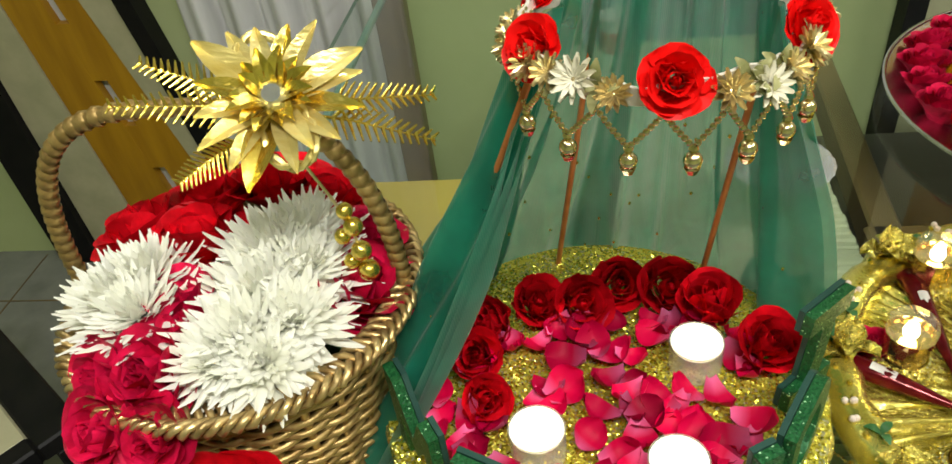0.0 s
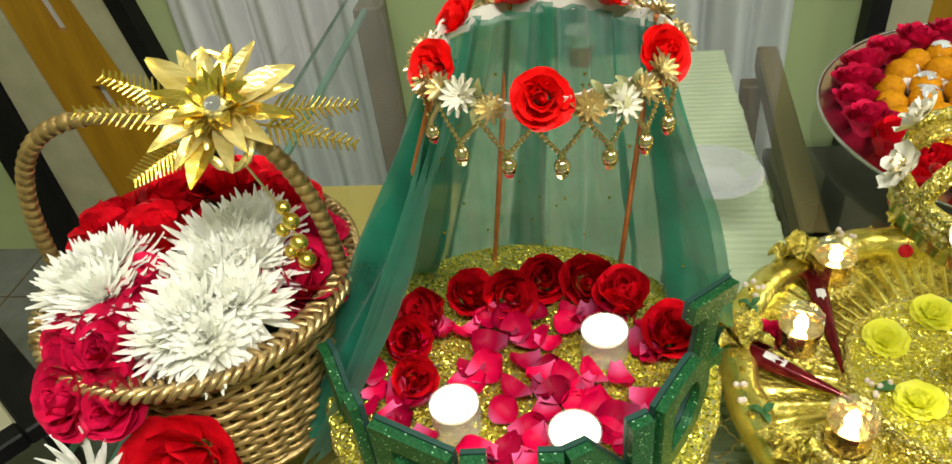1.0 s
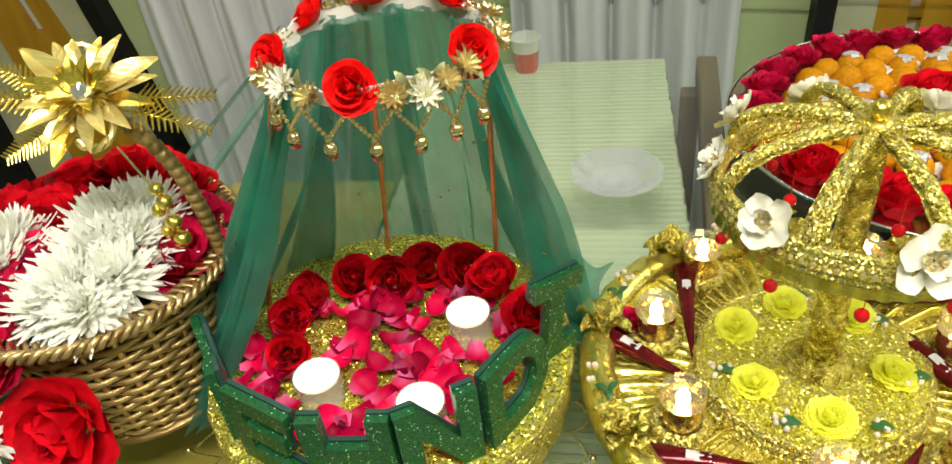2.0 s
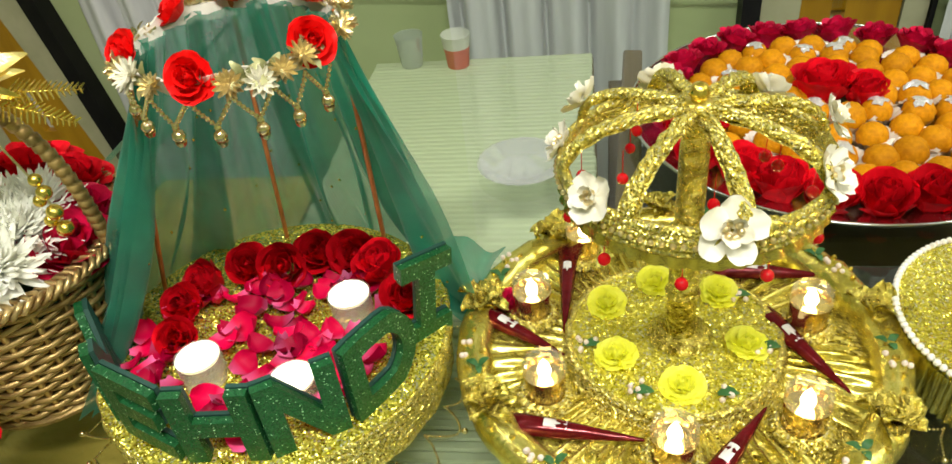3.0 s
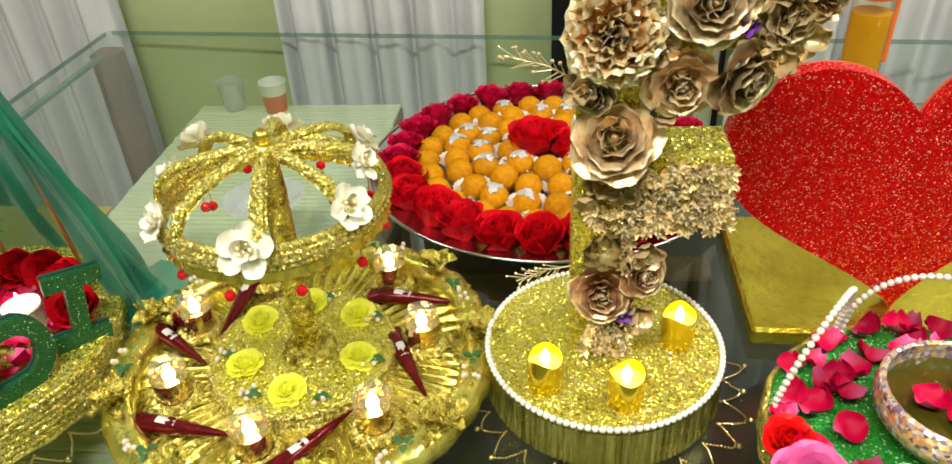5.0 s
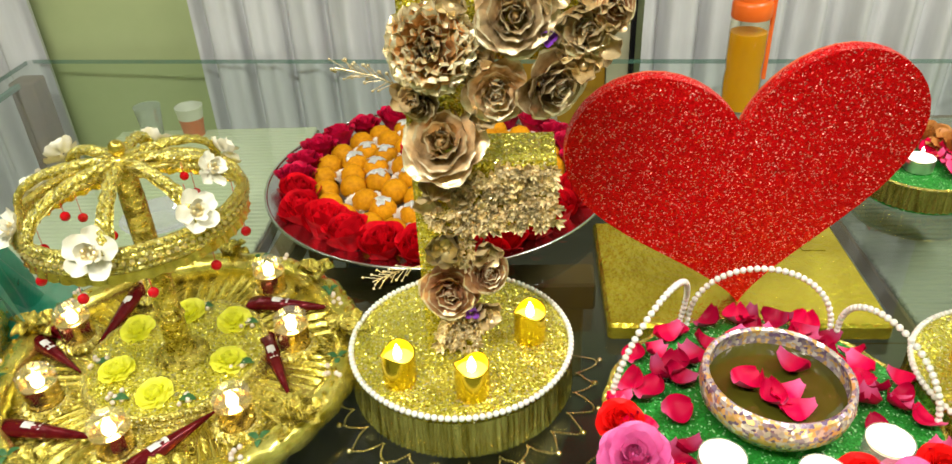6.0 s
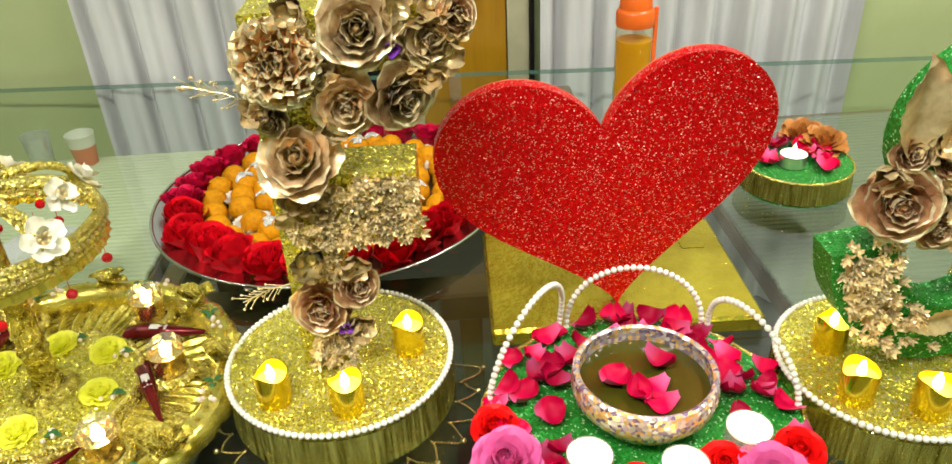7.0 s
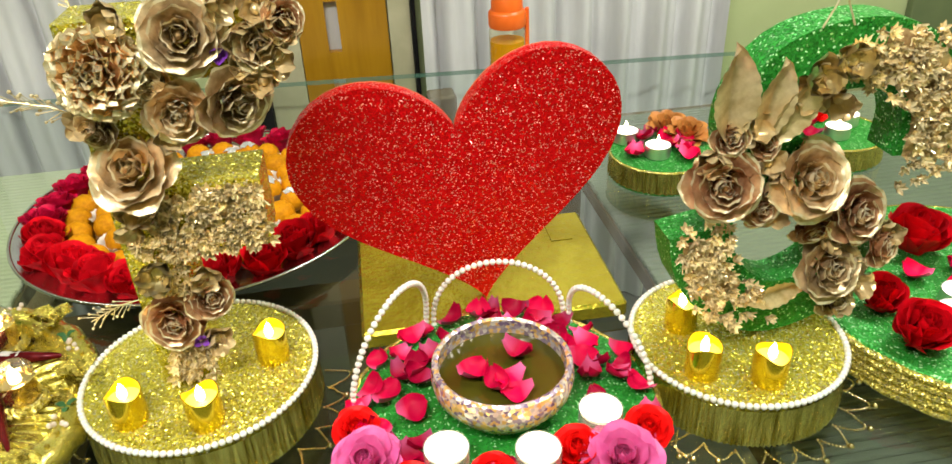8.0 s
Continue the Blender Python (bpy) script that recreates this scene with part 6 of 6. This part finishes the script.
def arch(a0, a1, hgt, bow):
    p0 = Vector(((GR - 0.006) * math.cos(radians(a0)), (GR - 0.006) * math.sin(radians(a0)), GT))
    p1 = Vector(((GR - 0.006) * math.cos(radians(a1)), (GR - 0.006) * math.sin(radians(a1)), GT))
    mid = (p0 + p1) / 2
    out = Vector((mid.x, mid.y, 0)).normalized()
    at, prev = [], None
    n = 200
    for i in range(n + 1):
        t = math.pi * i / n
        q = (1 - math.cos(t)) / 2
        p = p0.lerp(p1, q) + out * (bow * math.sin(t)) + Vector((0, 0, hgt * math.sin(t) ** 0.85))
        if prev is None or (p - prev).length > 0.0066:
            at.append(p)
            prev = p
    cluster("pearl_arch", Geo().tube(at, 0.0006, 5), M_PEARL, gt, "arch of strung white pearls", None, "pearl", [(ME_PEARL, Matrix.Translation(q)) for q in at])


arch(169, 114, 0.100, -0.018)
arch(110, 51, 0.086, -0.004)
arch(48, -4, 0.082, -0.016)
bowl = holder("mosaic_bowl", T(1.326, 0.518, GT + 0.001), "round bowl covered with glittering mosaic chips, filled with water", "bowl")
part("bowl_shell", Geo().lathe([(1e-5, 0.0), (0.044, 0.0), (0.056, 0.006), (0.069, 0.024), (0.071, 0.036), (0.069, 0.050), (0.066, 0.052), (0.063, 0.050), (0.064, 0.038), (0.060, 0.026)], 64), M_MOSAIC, bowl)
part("water", Geo().lathe([(1e-5, 0.034), (0.0630, 0.034)], 48), M_WATER, bowl, "dark still water")
for x, y, a in ((-0.03, 0.0, 30), (0.005, -0.015, 200), (-0.008, -0.02, 100), (0.02, 0.022, 320), (0.008, -0.035, 180)):
    single("rose_petal", ME_PETAL[rnd.randrange(6)], None, T(1.326 + x, 0.518 + y, GT + 0.034, rnd.uniform(-8, 8), rnd.uniform(-8, 8), a, 0.95), "crimson rose petal floating in the bowl", "petal", "petals in the bowl")
SPG = free_spots(GX, GY, 0.088, 0.146, 0.017, 62, [(1.258, 0.437, 0.028), (1.338, 0.419, 0.028), (1.407, 0.455, 0.028), (1.228, 0.485, 0.020), (1.36, 0.435, 0.02)], 9)
scatter_petals(GX, GY, GT + 0.001, SPG, "loose crimson rose petal on the green tray", "petals on the green tray")
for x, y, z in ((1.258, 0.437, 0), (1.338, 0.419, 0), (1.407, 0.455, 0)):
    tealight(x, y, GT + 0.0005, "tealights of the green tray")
for x, y, s, me, lb in ((1.178, 0.497, 0.95, ME_FOAM, "bright red rose on the green tray"), (1.187, 0.452, 0.95, ME_PINK, "pink rose on the green tray"), (1.449, 0.440, 0.95, ME_FOAM, "bright red rose on the green tray"), (1.414, 0.408, 1.0, ME_PINK, "pink rose on the green tray"),
                        (1.378, 0.428, 1.0, ME_FOAM, "bright red rose on the green tray"), (1.296, 0.415, 0.9, ME_FOAM, "bright red rose on the green tray"), (1.222, 0.418, 0.9, ME_FOAM, "bright red rose on the green tray")):
    place_rose(me, x, y, GT + 0.004, s * 1.1, 15, rnd.uniform(-10, 10), lb, group="roses of the green tray")
garland("bead_garland", GX, GY, 0.166, -175, -5, 8, "string of tiny gold beads laid round the green tray")

# ---- second stand, letter S ----
SS = (1.588, 0.545)
pearl_stand(*SS, 0.112, 0.055, "round gold drum stand edged with pearls", ((1.536, 0.572), (1.527, 0.496), (1.586, 0.472)))
garland("bead_garland", SS[0], SS[1], 0.118, -170, 15, 8, "string of tiny gold beads laid round the drum", 0.028)
lets = holder("flower_letter", T(1.628, 0.556, 0.058, 0, 0, 0), "tall green glitter letter S covered with gold buds and bronze roses", "ornament", "flower-covered letters")
SC = [(0.118, 0.196), (0.118, 0.240), (0.098, 0.278), (0.056, 0.300), (0.012, 0.302), (-0.028, 0.290), (-0.052, 0.258), (-0.050, 0.220), (-0.012, 0.186), (0.042, 0.146), (0.068, 0.098), (0.045, 0.056), (-0.010, 0.036), (-0.058, 0.056), (-0.090, 0.096), (-0.100, 0.140)]
def s_curve(q):
    k = q * (len(SC) - 1)
    i = min(int(k), len(SC) - 2)
    f = k - i
    p = [Vector(SC[max(0, min(len(SC) - 1, i + d))]) for d in (-1, 0, 1, 2)]
    return 0.5 * ((2 * p[1]) + (p[2] - p[0]) * f + (2 * p[0] - 5 * p[1] + 4 * p[2] - p[3]) * f * f + (3 * p[1] - p[0] - 3 * p[2] + p[3]) * f ** 3)
vs, fs = [], []
NS = 60
for i in range(NS + 1):
    c = s_curve(i / NS)
    d = (s_curve(min(1, i / NS + 0.01)) - s_curve(max(0, i / NS - 0.01))).normalized()
    nrm = Vector((-d.y, d.x)) * 0.032
    for sg in (1, -1):
        for yy in (-0.02, 0.02):
            vs.append((c.x + sg * nrm.x, yy, c.y + sg * nrm.y))
for i in range(NS):
    a, b = i * 4, i * 4 + 4
    fs += [(a, b, b + 2, a + 2), (a + 1, a + 3, b + 3, b + 1), (a, a + 1, b + 1, b), (a + 2, b + 2, b + 3, a + 3)]
fs += [(0, 2, 3, 1), (NS * 4, NS * 4 + 1, NS * 4 + 3, NS * 4 + 2)]
part("letter_body", Geo().add(vs, fs), M_GREENG, lets, "green glitter letter with thick sides", sharp=50)
SYF = -0.022
def on_s(q0, q1, w):
    def f(rr):
        c = s_curve(rr.uniform(q0, q1))
        return c.x + rr.uniform(-w, w), c.y + rr.uniform(-w, 0.8 * w)
    return f
def bud_bed(q0, q1, w):
    """A lumpy pad under the buds, following the letter."""
    def fn(u, v):
        q = q0 + (q1 - q0) * u
        c = s_curve(q)
        d = (s_curve(min(1, q + 0.01)) - s_curve(max(0, q - 0.01))).normalized()
        o = (2 * v - 1) * w
        return (c.x - d.y * o, -0.0215 - 0.004 * math.sin(math.pi * v) * (1 + 0.5 * math.sin(90 * u) * math.sin(14 * v)), c.y + d.x * o)
    return Geo().sheet(fn, 50, 8)
part("bud_bed", bud_bed(0.0, 0.215, 0.024), M_BRONZE, lets, "crinkled gold pad under the buds", sharp=80)
part("bud_bed", bud_bed(0.875, 0.985, 0.020), M_BRONZE, lets, "crinkled gold pad under the buds", sharp=80)
buds(lets, on_s(0.0, 0.26, 0.030), 200, SYF - 0.003, 31)
buds(lets, on_s(0.84, 1.0, 0.025), 110, SYF - 0.003, 32)
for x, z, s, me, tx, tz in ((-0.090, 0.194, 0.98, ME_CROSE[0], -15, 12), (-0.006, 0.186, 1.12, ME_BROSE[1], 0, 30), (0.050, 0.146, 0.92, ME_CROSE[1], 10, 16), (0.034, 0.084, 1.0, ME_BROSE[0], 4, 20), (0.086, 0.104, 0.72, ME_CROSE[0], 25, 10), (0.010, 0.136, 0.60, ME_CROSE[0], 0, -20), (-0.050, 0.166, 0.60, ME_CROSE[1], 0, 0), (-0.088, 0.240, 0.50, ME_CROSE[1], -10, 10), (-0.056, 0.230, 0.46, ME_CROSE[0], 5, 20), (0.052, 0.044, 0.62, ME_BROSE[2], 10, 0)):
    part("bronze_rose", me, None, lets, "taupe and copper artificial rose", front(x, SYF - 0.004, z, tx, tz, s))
for x, z, s, k in ((-0.100, 0.222, 1.2, 0), (-0.070, 0.246, 1.2, 1), (-0.048, 0.210, 1.1, 0), (-0.030, 0.160, 1.2, 1), (0.056, 0.035, 1.2, 0), (0.075, 0.055, 1.2, 1), (0.094, 0.120, 1.2, 0), (0.03, 0.112, 1.1, 1), (0.062, 0.085, 1.1, 0), (-0.020, 0.276, 1.3, 1), (0.010, 0.268, 1.3, 0), (-0.040, 0.188, 1.1, 1)):
    part("small_bloom", ME_BLOOM[k], None, lets, "small bronze bloom", front(x, SYF - 0.003, z, rnd.uniform(-25, 25), rnd.uniform(-20, 25), s))
for x, z, s in ((-0.018, 0.290, 1.4), (0.012, 0.302, 1.3)):
    part("small_bloom", ME_BLOOMC, None, lets, "pale gold daisy bloom", front(x, SYF - 0.006, z, 0, 10, s))
for x, z, a, s in ((-0.092, 0.240, -4, 1.05), (-0.062, 0.236, 8, 0.9), (-0.050, 0.232, 28, 0.85), (0.010, 0.066, -95, 0.75)):
    part("leaf", ME_LEAFB, None, lets, "broad bronze-gold leaf", pose(x, SYF - 0.004, z, 12, a, 0) @ Matrix.Scale(s, 4))
for k in range(2):
    part("gold_sprig", Geo().tube([(0.0, 0, 0), (0.01 - 0.02 * k, 0, 0.02), (0.012 - 0.024 * k, -0.002, 0.04)], 0.001, 5).ball(0.003, T(0.012 - 0.024 * k, -0.002, 0.04), 6, 4), M_BUD, lets, "fine gold sprig", T(-0.015 + 0.03 * k, SYF, 0.330))


# ---- small trays behind ----
def mini_tray(x, y, r, cands, roses, petals, orange):
    st = holder("small_round_tray", T(x, y, 0), "small round green tray with a gold foil fringe", "tray", "small trays")
    h = 0.042
    part("board", Geo().lathe([(1e-5, 0.0), (r - 0.002, 0.0), (r - 0.002, h - 0.002), (r - 0.003, h), (1e-5, h)], 48), M_GREENG, st, "green glitter top")
    def fr(u, v):
        a = 2 * math.pi * u
        rr_ = r - 0.001 + (0.0010 + 0.0022 * v) * (1 + math.sin(u * 2 * math.pi * 50 + math.sin(u * 60))) * 0.5
        return (rr_ * math.cos(a), rr_ * math.sin(a), h - 0.004 - (h - 0.008) * v)
    part("fringe", Geo().sheet(fr, 300, 4), M_FRINGE, st, "gold foil fringe", sharp=80)
    part("cord", Geo().tube(ringpts(r, 60, h - 0.001), 0.0024, 6, True), M_GOLDS, st, "gold cord edge", sharp=80)
    for dx, dy in cands:
        tealight(x + dx, y + dy, h + 0.0005, "tealights of the small trays", "lit white tealight candle in a tin cup", 0.020)
    for dx, dy, s in roses:
        place_rose(ME_FOAM, x + dx, y + dy, h + 0.002, s, 20, 0, "bright red rose on a small tray", group="roses of the small trays")
    for dx, dy in petals:
        single("rose_petal", ME_PETAL[rnd.randrange(6)], None, T(x + dx, y + dy, h + 0.001, rnd.uniform(-10, 25), rnd.uniform(-20, 10), rnd.uniform(0, 360)), "loose crimson rose petal on a small tray", "petal", "petals of the small trays")
    for dx, dy, s in orange:
        place_rose(ME_OR, x + dx, y + dy, h + 0.004, s, 15, 0, "orange-brown cloth rose on a small tray", group="cloth roses of the small trays")


ME_OR = [petal_set(M_ORANGEF, 0.021, 0.032, OPEN, 31, 0.06, open_=0.4)]
mini_tray(1.700, 1.030, 0.085, ((-0.015, -0.018), (-0.045, 0.05)), (), ((0.02, 0.0), (0.035, -0.02), (0.02, 0.03), (0.045, 0.01), (0.03, -0.04), (-0.04, 0.01), (-0.05, -0.01), (0.05, 0.035), (0.0, 0.05), (-0.02, 0.035)), ((0.055, 0.03, 1.0), (0.035, 0.065, 1.0)))
mini_tray(2.005, 1.035, 0.085, ((-0.008, -0.028), (0.035, 0.015)), ((-0.03, 0.045, 0.8), (0.0, 0.05, 0.8), (-0.045, 0.0, 0.55)), ((-0.05, -0.02), (0.03, 0.05), (-0.03, 0.02)), ())

# ---- tray at the far end ----
RTX, RTY = 1.905, 0.575
rt = holder("round_tray", T(RTX, RTY, 0), "round tray with a green top, gold band and pearl arch", "tray")
part("body", Geo().lathe([(1e-5, 0.0), (0.196, 0.0), (0.197, 0.044), (0.194, 0.047), (1e-5, 0.047)], 72), M_GREENG, rt, "green glitter board")
g = Geo()
for k in range(5):
    g.tube([(p[0] * (1 + 0.005 * math.sin(i * 1.1 + k)), p[1] * (1 + 0.005 * math.sin(i * 1.1 + k)), 0.005 + 0.009 * k) for i, p in enumerate(ringpts(0.199, 150))], 0.0044, 6, True)
part("gold_band", g, M_GOLDS, rt, "gold braid band", sharp=80)
g = Geo()
for i in range(24):
    t = math.pi * i / 23
    g.ball(0.004, T(-0.10 + 0.05 * (1 - math.cos(t)) - 0.02, -0.155 - 0.02 * math.cos(t), 0.047 + 0.09 * math.sin(t)), 8, 5)
part("pearl_arch", g, M_PEARL, rt, "arch of strung white pearls")
place_rose(ME_ROSE, 1.775, 0.505, 0.050, 1.35, 25, -10, "deep red rose on the far tray", group="roses of the far tray")
place_rose(ME_ROSE, 1.772, 0.565, 0.050, 1.1, 15, -10, "deep red rose on the far tray", group="roses of the far tray")
place_rose(ME_ROSE, 1.885, 0.665, 0.050, 1.6, 10, 0, "deep red rose on the far tray", group="roses of the far tray")
for dx, dy in ((-0.03, -0.01), (0.0, 0.03), (-0.06, 0.03), (0.03, -0.05)):
    single("rose_petal", ME_PETAL[rnd.randrange(6)], None, T(RTX + dx, RTY + dy, 0.048, 0, 0, rnd.uniform(0, 360)), "loose crimson rose petal on the far tray", "petal", "petals of the far tray")
tealight(1.832, 0.520, 0.0475, "tealights of the far tray", "lit white tealight candle in a tin cup", 0.018)
tealight(1.860, 0.550, 0.0475, "tealights of the far tray", "lit white tealight candle in a tin cup", 0.018)
single("stone_vase", Geo().lathe([(1e-5, 0.0), (0.025, 0.0), (0.032, 0.01), (0.036, 0.05), (0.034, 0.10), (0.024, 0.13), (0.022, 0.15), (0.025, 0.155), (0.020, 0.152), (0.018, 0.13), (1e-5, 0.12)], 32), M_VASE, T(1.930, 0.585, 0.0475), "pale pinkish rounded vase on the far tray", "vase")

# ---- water bottle behind the heart ----
bt = holder("water_bottle", T(1.512, 1.355, 0.0), "clear plastic water bottle with an orange cap", "bottle")
part("bottle_body", Geo().lathe([(1e-5, 0.002), (0.030, 0.0), (0.034, 0.004), (0.035, 0.06), (0.033, 0.08), (0.035, 0.10), (0.035, 0.165), (0.032, 0.180)], 32), M_BOTTLE, bt).visible_shadow = False
part("drink", Geo().lathe([(1e-5, 0.004), (0.031, 0.005), (0.0325, 0.06), (0.0310, 0.08), (0.0325, 0.10), (0.0325, 0.150), (1e-5, 0.150)], 32), M_DRINK, bt, "amber fruit drink inside")
part("cap", Geo().lathe([(0.034, 0.176), (0.0355, 0.180), (0.0355, 0.202), (0.033, 0.206), (0.030, 0.208), (0.029, 0.235), (0.024, 0.242), (1e-5, 0.243)], 32), M_CAP, bt, "orange screw cap")
part("strap", Geo().box(0.008, 0.004, 0.15, T(0.037, -0.006, 0.06), 0.0015), M_CAP, bt, "orange carry strap")
